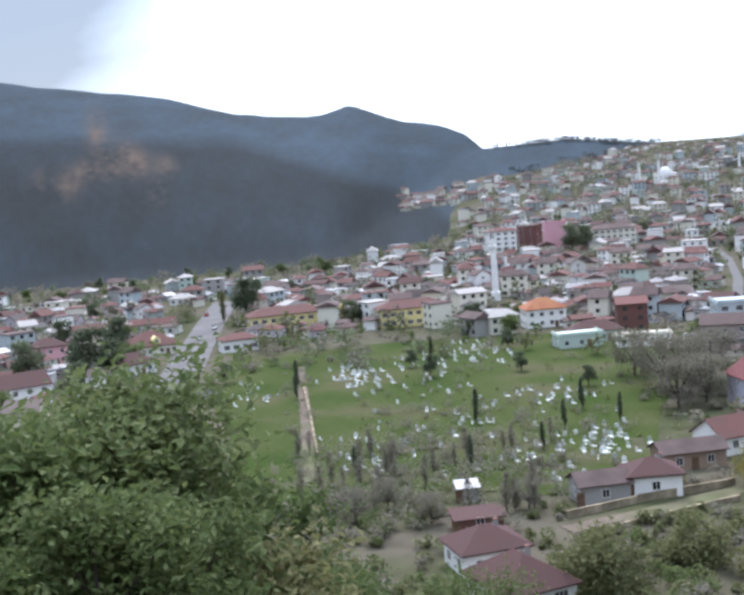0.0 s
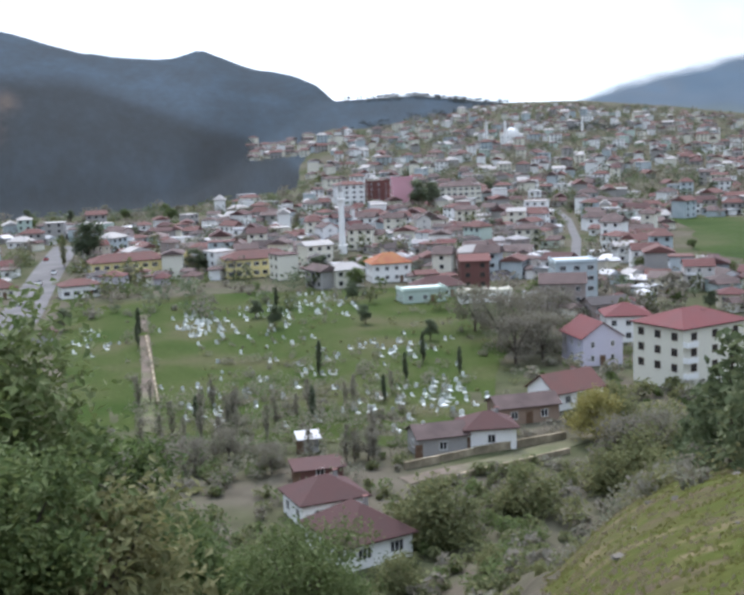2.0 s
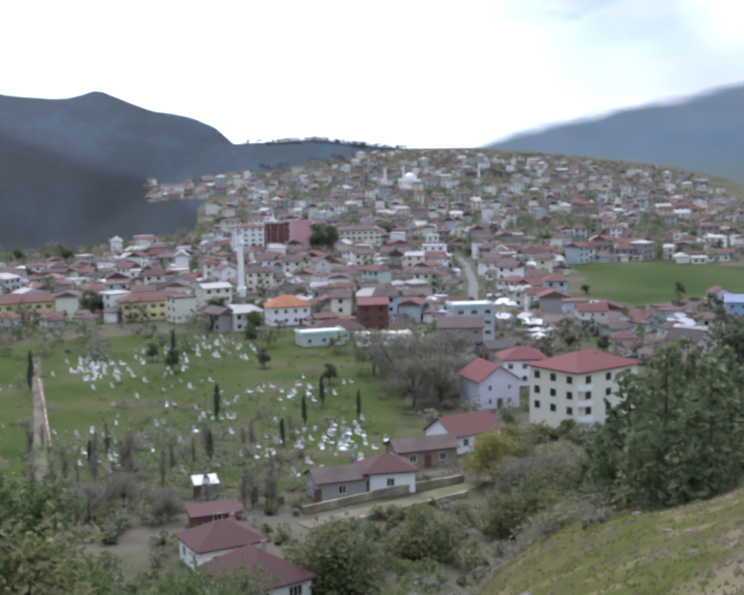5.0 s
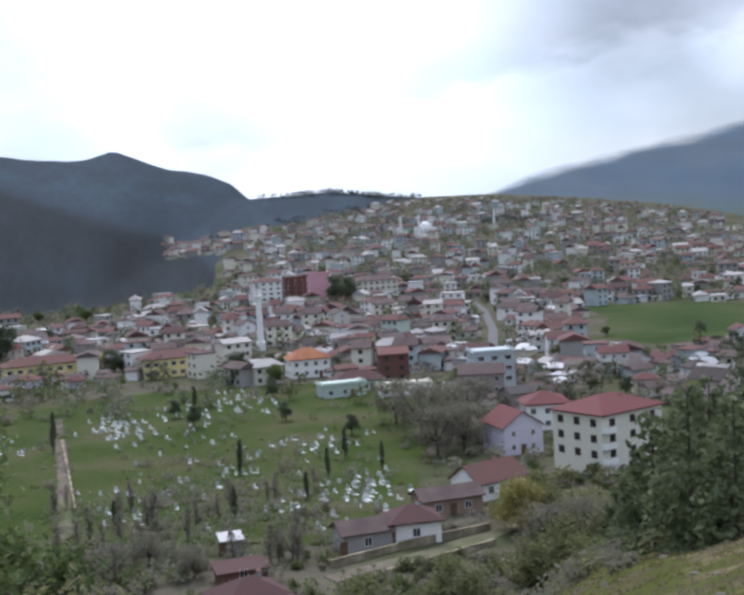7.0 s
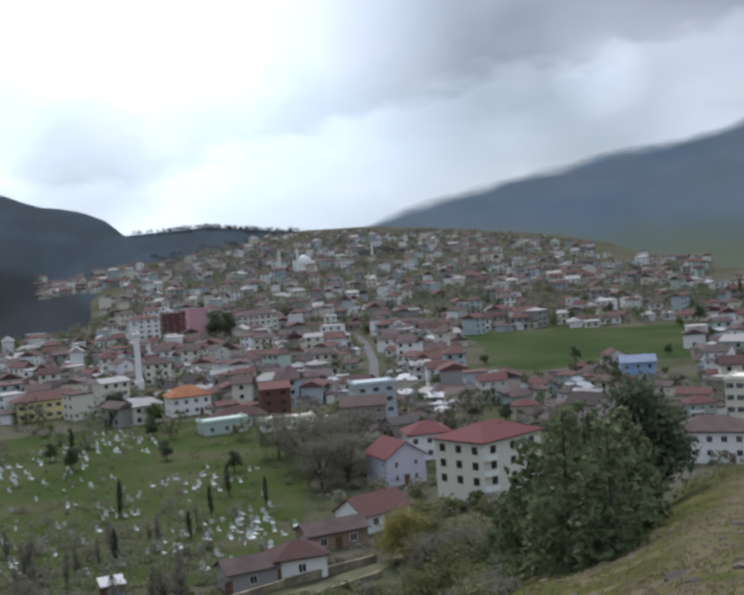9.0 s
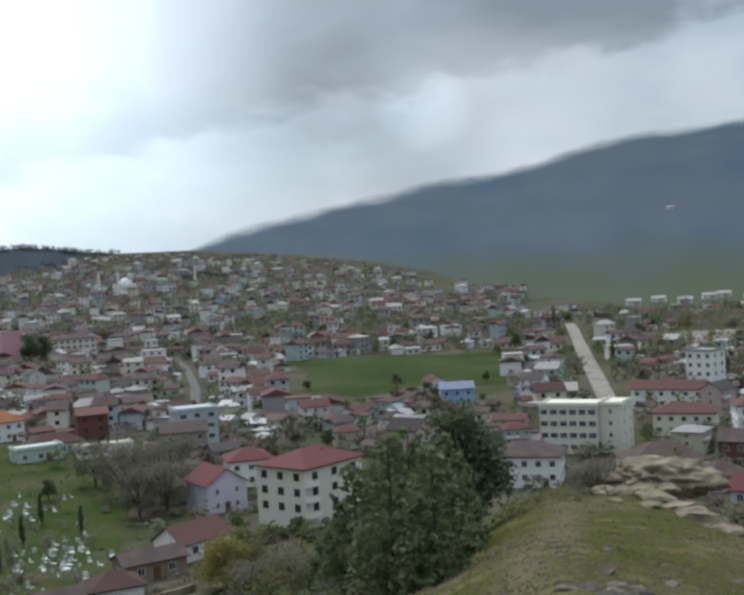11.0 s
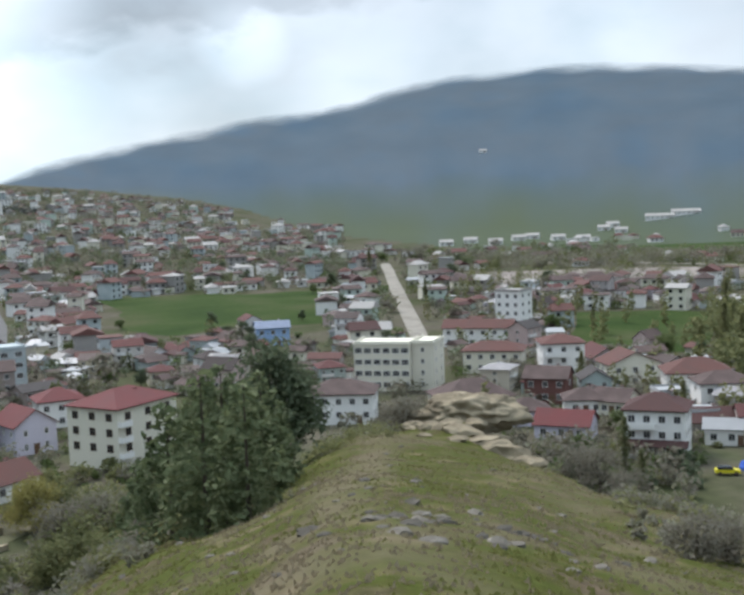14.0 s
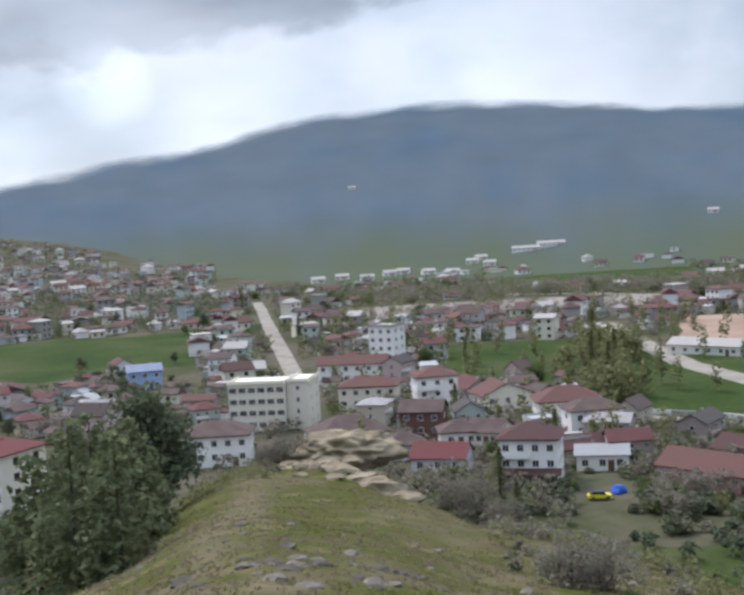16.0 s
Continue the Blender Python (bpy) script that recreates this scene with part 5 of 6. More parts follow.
# dark conifers on the spur's edge
fir = conifer("tree", "dark green conifer on the edge of the grass", 7.0, 3.6, 22, 26, 0.22, L_FIR, 21, "conifers on the spur")
stand(fir, 12.8, 45, 0, 0.78)
fir2 = conifer("tree", "bushy dark conifer on the edge of the grass", 6.2, 4.2, 20, 30, 0.22, L_FIR, 22, "conifers on the spur")
stand(fir2, 11.2, 46, 50, 0.62)
for src, a, r, t, s in ((fir, 14.3, 44, 90, 0.76), (fir2, 15.5, 44, 200, 0.62), (fir, 10.3, 49, 30, 0.6), (fir2, 13.5, 48, 80, 0.72), (fir, 16.5, 46, 170, 0.5), (fir2, 12.2, 43, 10, 0.5), (fir, 11.8, 48, 110, 0.74), (fir2, 10.4, 46, 140, 0.7), (fir, 9.4, 50, 40, 0.66), (fir2, 8.9, 48, 260, 0.5), (fir2, 14.8, 43, 300, 0.66), (fir2, 12.0, 42, 20, 0.56), (fir2, 9.8, 44, 75, 0.45), (fir, 15.6, 43, 15, 0.7), (fir2, 12.7, 30.5, 15, 0.72), (fir2, 14.8, 29, 130, 0.58), (fir2, 11.0, 34, 230, 0.66), (fir, 13.7, 33, 40, 0.66)):
    again(src, a, r, t, s)
stand(broadleaf("tree", "dark round tree behind the conifers", 9.2, 6.5, 6500, 0.22, L_DARK, 31, 12), 16.4, 54, 0, 0.72)
yb = broadleaf("tree", "yellowish budding tree below the spur", 8.0, 7.5, 4200, 0.24, L_YELLOW, 41, 11)
stand(yb, 4.5, 186, 0, 1.1)
again(bush, -3.9, 141, 20, 2.4)
again(bush, -3.0, 138, 140, 1.9)
again(bush, 0.9, 150, 80, 2.0)
for a, r, t, s in ((6.4, 168, 10, 2.2), (7.4, 160, 80, 1.8), (5.4, 160, 150, 1.7), (8.6, 172, 40, 2.0), (6.0, 190, 200, 1.8)):
    again(bush, a, r, t, s)
again(yb, 11.6, 92, 60, 0.9)
twig = broadleaf("tree", "bare grey-brown tree with budding twigs", 9.0, 8.0, 2500, 0.24, L_TWIG, 51, 13, group="bare trees")
stand(twig, -0.2, 268, 0, 1.4)
for a, r, t, s in ((1.2, 262, 50, 1.5), (2.2, 276, 100, 1.4), (-1.4, 286, 10, 1.3), (0.6, 246, 160, 1.2), (1.9, 250, 20, 1.2), (5.8, 172, 20, 0.9), (7.6, 176, 120, 0.9), (22.6, 235, 40, 0.75), (32.2, 190, 60, 0.9), (33.4, 180, 160, 0.8), (35.8, 172, 10, 0.6), (37.0, 168, 70, 0.6), (38.8, 165, 130, 0.55), (31.2, 196, 10, 0.8),
                   (-11.8, 172, 60, 0.55), (-13.9, 180, 60, 0.6), (-6.9, 176, 10, 0.55), (-15.6, 176, 10, 0.6)):
    again(twig, a, r, t, s)

sap = poplar("slender bare sapling below the cemetery", 5.5, 2.0, 300, 0.2, L_TWIG, 81, "saplings")
stand(sap, -15.2, 196)
rs = random.Random(82)
for _ in range(32):
    again(sap, rs.uniform(-18.5, -5.5), rs.uniform(172, 226), rs.uniform(0, 360), rs.uniform(0.7, 1.15))

# trees among the graves and houses
green = broadleaf("tree", "leafy green tree among the houses", 8.0, 6.5, 1500, 0.36, L_SPRING, 61, 9, group="town trees")
stand(green, -26, 372)
dark = broadleaf("tree", "dense dark green tree among the houses", 9.0, 6.0, 1500, 0.36, L_DARK, 62, 9, group="town trees")
stand(dark, -28.5, 330)
pop = poplar("slender budding poplar in the valley", 13, 3.0, 1100, 0.32, L_OLIVE, 63, "poplars")
stand(pop, -21.2, 470)
cyp = poplar("dark narrow cypress among the graves", 7.5, 1.7, 900, 0.24, L_DARK, 64, "cypresses")
stand(cyp, -9.2, 240)
for a, r, s in ((-4.9, 232, 0.8), (-4.0, 250, 0.9), (-17.9, 300, 1.0), (-18.0, 285, 0.8), (-11.2, 330, 0.9), (-9.6, 205, 0.8), (-15.4, 205, 0.7), (-2.2, 236, 0.8), (-6.0, 214, 0.7)):
    again(cyp, a, r, a * 30, s)
for a, r, s in ((-12.2, 318, 0.6), (-7.4, 340, 0.65), (-11.3, 300, 0.7), (-6.8, 300, 0.6), (-21.4, 318, 0.7), (-3.6, 275, 0.6), (-20.1, 470, 2.0), (-14.9, 420, 1.1), (-9.3, 392, 0.9), (-14.5, 421, 0.9), (-8.9, 404, 0.8), (-26.4, 400, 1.5), (-29, 420, 1.4), (-4.0, 672, 2.0), (-3.4, 680, 1.8), (-28.0, 345, 1.9), (-30.6, 352, 1.6), (-26.9, 352, 1.3)):
    again(dark, a, r, a * 40, s)
for a, r, s in ((-8.8, 372, 0.9), (-7.2, 366, 0.9), (-6.7, 395, 0.9)):
    again(green, a, r, a * 40, s)
for a, r, s in ((31.4, 285, 0.8), (38.9, 330, 1.1), (38.1, 345, 1.2), (29.2, 420, 0.8), (32.0, 400, 0.7), (36.2, 250, 0.7), (39.2, 372, 1.0), (38.5, 380, 0.9), (21.2, 690, 1.2), (38.2, 420, 1.2), (23.9, 520, 0.8), (34.2, 190, 0.6), (33.4, 205, 0.8)):
    again(pop, a, r, a * 20, s)
random.seed(23)
for a, r, s in ((13.4, 449, 0.7), (17.8, 456, 0.5)):
    again(dark, a, r, a * 40, s)
for a, r, s in ((9.0, 460, 0.5), (18.4, 575, 0.6)):
    again(green, a, r, a * 40, s)
twig_small = broadleaf("tree", "bare budding tree among the houses", 7.5, 6.5, 1100, 0.36, L_TWIG, 71, 10, group="town trees")
stand(twig_small, -30, 400)
SHRUBS = (green, dark, twig_small, twig_small, twig_small, dark, green, twig_small)
made = 0
for step in range(6000):
    if made >= 190:
        break
    a = random.uniform(-34, 47)
    r = 215 + random.random() * 620
    p = spot(a, r)
    if in_town(a, r) == 0 or not free(p.x, p.y, -3.5):
        continue
    again(random.choice(SHRUBS), a, r, random.uniform(0, 360), random.uniform(0.55, 1.0))
    made += 1

# woods on the skyline and far hedges, too many to count
rnd = random.Random(5)
bm = bmesh.new()
for _ in range(480):
    kind = rnd.random()
    if kind < 0.7:
        a = rnd.choice((rnd.uniform(-7.6, -2.6), rnd.uniform(-2.4, 0.2), rnd.uniform(-6, -1.5)))
        r = rnd.uniform(1640, 1720)
    else:
        a, r = rnd.uniform(2.6, 6.0), rnd.uniform(1290, 1360)
    p = spot(a, r)
    h = rnd.uniform(3.5, 6.5)
    leaf_clumps(bm, (p.x, p.y, p.z + h * 0.55), (h * 0.42, h * 0.42, h * 0.5), 26, h * 0.15, rnd)
solid("woods", bm, L_FAR, "dark woods on the skyline above the town", "woods", kind="stuff")

# ---- cemetery ----
random.seed(31)
GRAVES = []
for kind in range(3):
    root = thing("gravestone", ("white marble grave with an upright headstone", "pale stone grave with head and foot stones", "small weathered white headstone")[kind], "gravestone", "graves of the cemetery")
    bm = bmesh.new()
    if kind < 2:
        box(bm, -0.5, 0.5, -1.0, 1.0, -0.3, 0.26)
        box(bm, -0.38, 0.38, -0.88, 0.88, 0.26, 0.3)
        part("grave_border", bm, M_STONE, root)
    bm = bmesh.new()
    hh = (1.5, 1.25, 1.0)[kind]
    prism(bm, [(-0.45, -0.3), (0.45, -0.3), (0.45, hh * 0.8), (0.25, hh * 0.96), (0, hh), (-0.25, hh * 0.96), (-0.45, hh * 0.8)], 0.82, 1.0)
    part("headstone", bm, M_STONE, root)
    GRAVES.append(root)
waiting = list(GRAVES)
CLUSTERS = [(-15.2, 312, 1.2, 16, 46), (-8.6, 340, 1.6, 14, 40), (-11.6, 324, 1.6, 18, 30), (-12.4, 284, 2.2, 20, 22), (-3.2, 221, 2.0, 12, 34), (-4.2, 209, 2.2, 8, 18), (-5.5, 264, 1.6, 16, 26), (-12.9, 232, 2.2, 14, 18), (-15.0, 211, 1.4, 10, 12), (-19.9, 292, 1.1, 14, 16), (-9.0, 248, 2.4, 24, 22), (-6.8, 216, 2.0, 14, 12)]
for a0, r0, da, dr, count in CLUSTERS:
    for _ in range(count):
        a, r = random.gauss(a0, da * 0.6), random.gauss(r0, dr * 0.7)
        k = random.choice((0, 0, 1, 1, 2))
        m = facing(a, r, random.gauss(20, 14), 0.08) @ Matrix.Scale(random.uniform(0.68, 1.0), 4)
        if GRAVES[k] in waiting:
            waiting.remove(GRAVES[k])
            GRAVES[k].matrix_basis = m
        else:
            copy_thing(GRAVES[k], m)

# ---- rocks ----
def boulder(seed, sx, sy, sz):
    bm = bmesh.new()
    bmesh.ops.create_icosphere(bm, subdivisions=5 if sx > 3 else 2, radius=1.0)
    for v in bm.verts:
        k = 1 + 0.4 * noise.noise(v.co * 1.3 + Vector((seed, 0, 0))) - 0.28 * abs(noise.noise(v.co * 2.6 + Vector((seed, 3, 0)))) + 0.12 * noise.noise(v.co * 6 + Vector((seed, 3, 5)))
        v.co = Vector((v.co.x * sx, v.co.y * sy, v.co.z * sz)) * k
    for f in bm.faces:
        f.smooth = sx > 3
    return bm


random.seed(44)
LEDGE = [(23.2, 64, 0.8), (24.0, 62.5, 0.9), (24.8, 62, 0.8), (25.6, 61, 1.0), (26.4, 60, 0.9), (27.1, 59.5, 1.2), (27.8, 58.5, 1.3), (28.5, 57, 1.0), (29.1, 56, 0.7), (24.4, 65.5, 0.8), (25.4, 66, 0.9), (27.0, 64, 1.0), (26.2, 63.5, 0.7), (23.7, 60, 0.5), (25.2, 59, 0.5), (28.2, 60.5, 1.0)]
p = spot(25.7, 66)
knoll = boulder(2.2, 3.2, 2.4, 1.35)
for v in knoll.verts:
    v.co *= 1 + 0.10 * noise.noise(v.co * 1.1) + 0.05 * noise.noise(v.co * 3.0)
solid("rock_knoll", knoll, M_ROCK, "rounded beige rock knoll on the spur's end", "rock", at=pose(p.x, p.y, p.z + 0.5, 0, 0, -26))
for i, (a, r, k) in enumerate(LEDGE):
    p = spot(a, r)
    sx, sy, sz = k * random.uniform(0.9, 1.4), k * random.uniform(0.6, 0.9), k * random.uniform(0.35, 0.6)
    solid("rock", boulder(i * 7.7, sx, sy, sz), M_ROCK, "beige limestone outcrop on the edge of the spur", "rock", "outcrop rocks", at=pose(p.x, p.y, p.z + sz * 0.15, random.uniform(-12, 12), random.uniform(-12, 12), -a + random.uniform(-25, 25)))
random.seed(41)
stones = [boulder(i * 3.1, 0.10, 0.08, 0.03) for i in range(4)]
stone_me = [mesh("stone", b, M_PEBBLE) for b in stones]
M_PALE = material("pale_stone", [(0.17, 0.155, 0.13), (0.13, 0.118, 0.10), (0.23, 0.21, 0.185)], 0.95, 6.0, 1.5, 0.3, 0.2)
pale_me = [mesh("stone", b, M_PALE) for b in [boulder(40 + i * 3.1, 0.13, 0.09, 0.035) for i in range(4)]]
for i in range(120):
    a, r = (random.uniform(5, 46), random.uniform(12, 62)) if i < 120 else (random.gauss(27.5, 3.4), random.gauss(18, 2.8))
    if r > along(SPUR_END, a):
        continue
    p = spot(a, r)
    s = tagged(new("stone", (stone_me if i % 5 < 2 else pale_me)[i % 4]), "small grey stone lying in the grass" if i % 5 < 2 else "small pale stone lying in the grass", "stone", "stones in the grass")
    s.matrix_basis = pose(p.x, p.y, p.z + 0.02, 0, 0, random.uniform(0, 360)) @ Matrix.Scale(random.uniform(0.3, 1.0) if i > 30 else random.uniform(0.6, 1.7), 4)

rr = random.Random(47)
for i in range(46):
    a, r = (rr.gauss(26.5, 3.4), rr.gauss(16.5, 1.5)) if i < 36 else (rr.uniform(6, 40), rr.uniform(15, 40))
    k = rr.uniform(0.06, 0.17)
    p = spot(a, r)
    solid("rock", boulder(60 + i * 5.3, k * 1.5, k, k * 0.55), M_PEBBLE if i % 3 else M_PALE, "grey rock half sunk in the grass", "rock", "rocks in the grass", at=pose(p.x, p.y, p.z - k * 0.1, rr.uniform(-10, 10), rr.uniform(-10, 10), rr.uniform(0, 360)))

# ---- thickets, hedges and weeds that fill the gaps between houses, graves and slopes ----
def thicket(name, label, mat, spots, seed, cards=34, size=0.34):
    """Loose low growth in many clumps, one mesh."""
    rnd = random.Random(seed)
    bm = bmesh.new()
    v, f = [], []
    for a, r, h, w in spots:
        p = spot(a, r)
        for _ in range(cards):
            u = Vector((rnd.gauss(0, 1), rnd.gauss(0, 1), rnd.gauss(0, 1))).normalized() * (rnd.random() ** 0.4)
            c = Vector((p.x + u.x * w, p.y + u.y * w, p.z + h * (0.5 + 0.5 * u.z)))
            turn = Euler((rnd.uniform(-0.9, 0.9), rnd.uniform(-0.9, 0.9), rnd.uniform(0, 6.3))).to_matrix()
            s = size * rnd.uniform(0.6, 1.3) * (0.7 + 0.24 * h)
            k = len(v)
            v += [tuple(c + turn @ Vector(q)) for q in ((-s, 0, 0), (0, -s * 0.6, s * 0.25), (s, 0, -s * 0.1), (0, s * 0.6, s * 0.2))]
            f += [(k, k + 1, k + 2), (k, k + 2, k + 3)]
    bm.free()
    me = bpy.data.meshes.new(name)
    me.from_pydata(v, [], f)
    me.materials.append(mat)
    return tagged(new(name, me), label, name.replace("_", " "), kind="stuff")


rnd = random.Random(77)


def scatter(count, a0, a1, r0, r1, low, high, clear=-4.5, fields=True, wooded=False):
    out, tries = [], 0
    while len(out) < count and tries < count * 12:
        tries += 1
        a, r = rnd.uniform(a0, a1), math.sqrt(rnd.uniform(r0 * r0, r1 * r1))
        p = spot(a, r)
        if 37.0 < a < 39.8 and 170 < r < 218:
            continue
        if fields and any(b0 < a < b1 and q0 < r < q1 for b0, b1, q0, q1 in FREE[1:7]):
            continue
        if woodland(a, r) > 0.3 and not wooded:
            continue
        if clear is not None and not all((p.x - u) ** 2 + (p.y - w) ** 2 > max(g + clear, 0.5) ** 2 for u, w, g in taken):
            continue
        h = rnd.uniform(low, high)
        out.append((a, r, h, h * rnd.uniform(0.5, 0.9)))
    return out


thicket("bare_thicket", "grey-brown bare shrubs between the houses", L_TWIG, scatter(1700, -34, 47, 330, 900, 1.5, 4.5, -4.5), 1, 40, 0.4)
thicket("tall_bare_trees", "tall grey-brown bare trees between the houses", L_TWIG, scatter(200, -34, 47, 300, 900, 5.0, 8.5, -5.0), 21, 70, 0.36)
thicket("tall_green_trees", "tall olive trees between the houses", L_OLIVE, [(a, r, h, w * 0.6) for a, r, h, w in scatter(200, -34, 47, 290, 900, 5.0, 9.0, -5.0)], 22, 70, 0.3)
thicket("valley_poplars", "yellow-green poplars in the valley gardens", L_OLIVE, [(a, r, h, h * 0.17) for a, r, h, w in scatter(110, 23, 47, 235, 560, 6.0, 12.0, -6.0, False)], 23, 80, 0.22)
thicket("garden_green", "green gardens around the red-roofed houses", L_SPRING, scatter(190, 25, 47, 195, 340, 1.0, 3.4, -5.0), 26, 60, 0.34)
thicket("garden_twigs", "bare bushes around the red-roofed houses", L_TWIG, scatter(330, 25, 47, 185, 345, 1.5, 5.0, -5.0), 27, 70, 0.34)
thicket("river_hedge", "olive-brown trees along the river", L_TWIG, scatter(330, 27, 47, 688, 780, 4.0, 8.0, None, False), 28, 40, 0.4)
thicket("river_green", "olive trees along the river", L_OLIVE, scatter(180, 24, 47, 480, 800, 3.0, 8.0, None, False), 29, 40, 0.36)
thicket("field_trees", "yellow-green trees at the field edges", L_OLIVE, [(a, r, h, w * 0.7) for a, r, h, w in scatter(34, 37.6, 40.4, 300, 420, 6.0, 12.0, -5.0, False)], 30, 160, 0.26)
thicket("yard_growth", "overgrown yards below the cream block", L_SPRING, scatter(120, 1.2, 14, 190, 300, 0.8, 2.4, -4.0), 24, 50, 0.34)
thicket("yard_twigs", "bare shrubs around the cream block", L_TWIG, scatter(150, 1.2, 24, 190, 330, 1.5, 4.5, -4.5), 25, 60, 0.36)
thicket("green_thicket", "fresh green shrubs in the gardens", L_SPRING, scatter(800, -34, 47, 330, 900, 1.5, 5.0, -5.5), 2, 40, 0.4)
thicket("dark_thicket", "dark evergreen shrubs in the gardens", L_DARK, scatter(800, -34, 47, 330, 900, 2.0, 7.0, -5.5), 3, 40, 0.4)
thicket("far_thicket", "grey-brown trees in the upper town", L_TWIG, [s for s in scatter(2300, -12, 20, 640, 1650, 3.0, 8.0) if (s[0] < 14 or s[1] < 1250) and s[0] > -7.8 and woodland(s[0], s[1]) < 0.25], 4, 24, 0.5)
thicket("far_woods", "dark trees in the upper town", L_DARK, [s for s in scatter(1300, -12, 20, 640, 1650, 3.0, 7.0) if (s[0] < 14 or s[1] < 1250) and s[0] > -7.8 and woodland(s[0], s[1]) < 0.4], 5, 24, 0.5)
# lower slope and cemetery edge
thicket("cemetery_shrubs", "low grey-green shrubs among the graves", L_TWIG, scatter(190, -15, 1, 188, 360, 0.6, 2.2, None, False) + scatter(150, -14, -3, 195, 262, 0.6, 2.6, None, False) + scatter(170, -18, -5, 165, 225, 1.2, 3.6, None, False) + scatter(60, -18.6, -17, 195, 340, 0.8, 2.4, None, False), 6, 34, 0.22)
thicket("cemetery_herbs", "olive weeds among the graves", L_OLIVE, scatter(150, -15, 1, 188, 365, 0.4, 1.4, None, False), 7, 30, 0.24)
thicket("slope_scrub", "olive scrub on the lower slope", L_OLIVE, scatter(150, -30, 3, 60, 175, 0.8, 2.4) + scatter(110, -16, 3, 104, 180, 0.8, 2.4), 8, 60, 0.3)
thicket("slope_green", "fresh green bushes on the lower slope", L_SPRING, scatter(70, -17, 2, 106, 178, 0.8, 2.6), 16, 70, 0.26)
thicket("slope_twigs", "bare brown scrub on the lower slope", L_TWIG, scatter(200, -30, 12, 75, 215, 1.0, 2.8), 9, 40, 0.34)
thicket("spur_foot_scrub", "olive scrub below the spur", L_OLIVE, scatter(190, 3, 47, 120, 230, 1.2, 3.6), 10, 60, 0.36)
thicket("spur_foot_green", "dark green scrub below the spur", L_DARK, scatter(110, 30, 47, 120, 215, 1.2, 3.6), 11, 70, 0.36)
thicket("foot_of_spur_trees", "tangled trees between spur and cream block", L_OLIVE, scatter(40, 3.2, 12.5, 130, 218, 2.5, 6.0), 12, 150, 0.24)
thicket("clump_foot_growth", "dark bushes at the foot of the conifers", L_DARK, scatter(60, 6.0, 11.0, 56, 92, 1.0, 3.0, None, False), 20, 110, 0.16)
thicket("edge_growth", "olive growth along the spur's shaded side", L_OLIVE, scatter(70, 4, 12, 58, 120, 1.0, 2.6), 13, 90, 0.17)
thicket("near_slope_scrub", "low scrub just below the hilltop", L_OLIVE, [(a, r, h, w) for a, r, h, w in scatter(110, -18, 3, 28, 95, 0.3, 0.9, None, False)], 18, 60, 0.2)
thicket("upper_wood_edge", "dark trees between mountain and upper town", L_FAR, [q for q in scatter(500, -13.5, 1, 1050, 1720, 4.0, 9.0, None, False, True) if 0.1 < woodland(q[0], q[1]) < 0.85 and q[0] > -8.2], 19, 24, 0.5)
thicket("valley_hedges", "rows of bare trees along the river", L_TWIG, scatter(260, 24, 47, 470, 760, 2.0, 6.0, None, False), 14, 40, 0.34)

# ---- the spur's turf: short blades, green or dry in patches, and low growth along its edges ----
def turf(name, label, mat, count, seed, low, high, wanted):
    """Short blades in small fans over the spur, one mesh."""
    rnd = random.Random(seed)
    v, f = [], []
    for _ in range(count):
        a, r = rnd.uniform(2, 47), 7 + 55 * rnd.random() ** 0.9
        if r > along(SPUR_END, a) * 1.05:
            continue
        p = spot(a, r)
        if not wanted(noise.noise(p * 0.45) + rnd.uniform(-0.22, 0.22) - 1.2 * trodden(a, r)):
            continue
        for _ in range(4):
            d, h, k = rnd.uniform(0, 6.28), rnd.uniform(low, high), len(v)
            w = Vector((math.cos(d), math.sin(d), 0))
            side, c = Vector((-w.y, w.x, 0)) * rnd.uniform(0.02, 0.05), p + w * rnd.uniform(0, 0.12)
            tip = c + w * h * rnd.uniform(0.0, 0.8) + Vector((0, 0, h))
            v += [tuple(c - side - Vector((0, 0, 0.02))), tuple(c + side - Vector((0, 0, 0.02))), tuple(tip)]
            f.append((k, k + 1, k + 2))
    me = bpy.data.meshes.new(name)
    me.from_pydata(v, [], f)
    me.materials.append(mat)
    return tagged(new(name, me), label, "grass", kind="stuff")


turf("green_grass", "short olive-green grass on the spur", leafy("turf_blades", [(0.135, 0.142, 0.042), (0.165, 0.168, 0.056), (0.195, 0.188, 0.078)]), 16000, 51, 0.02, 0.05, lambda k: k > 0.0)
turf("dry_grass", "short dry brown grass on the spur", leafy("dry_blades", [(0.19, 0.158, 0.102), (0.235, 0.195, 0.13), (0.28, 0.235, 0.16)]), 14000, 52, 0.02, 0.045, lambda k: k < 0.0)
thicket("spur_edge_scrub", "bare low scrub along the spur's edge", L_TWIG, [(a, r, h, w) for a, r, h, w in scatter(130, 2.6, 10.5, 26, 52, 0.3, 0.9, None, False) if r > 60 - 4.2 * a] + scatter(60, 33, 46, 24, 50, 0.25, 0.7, None, False), 54, 60, 0.1)
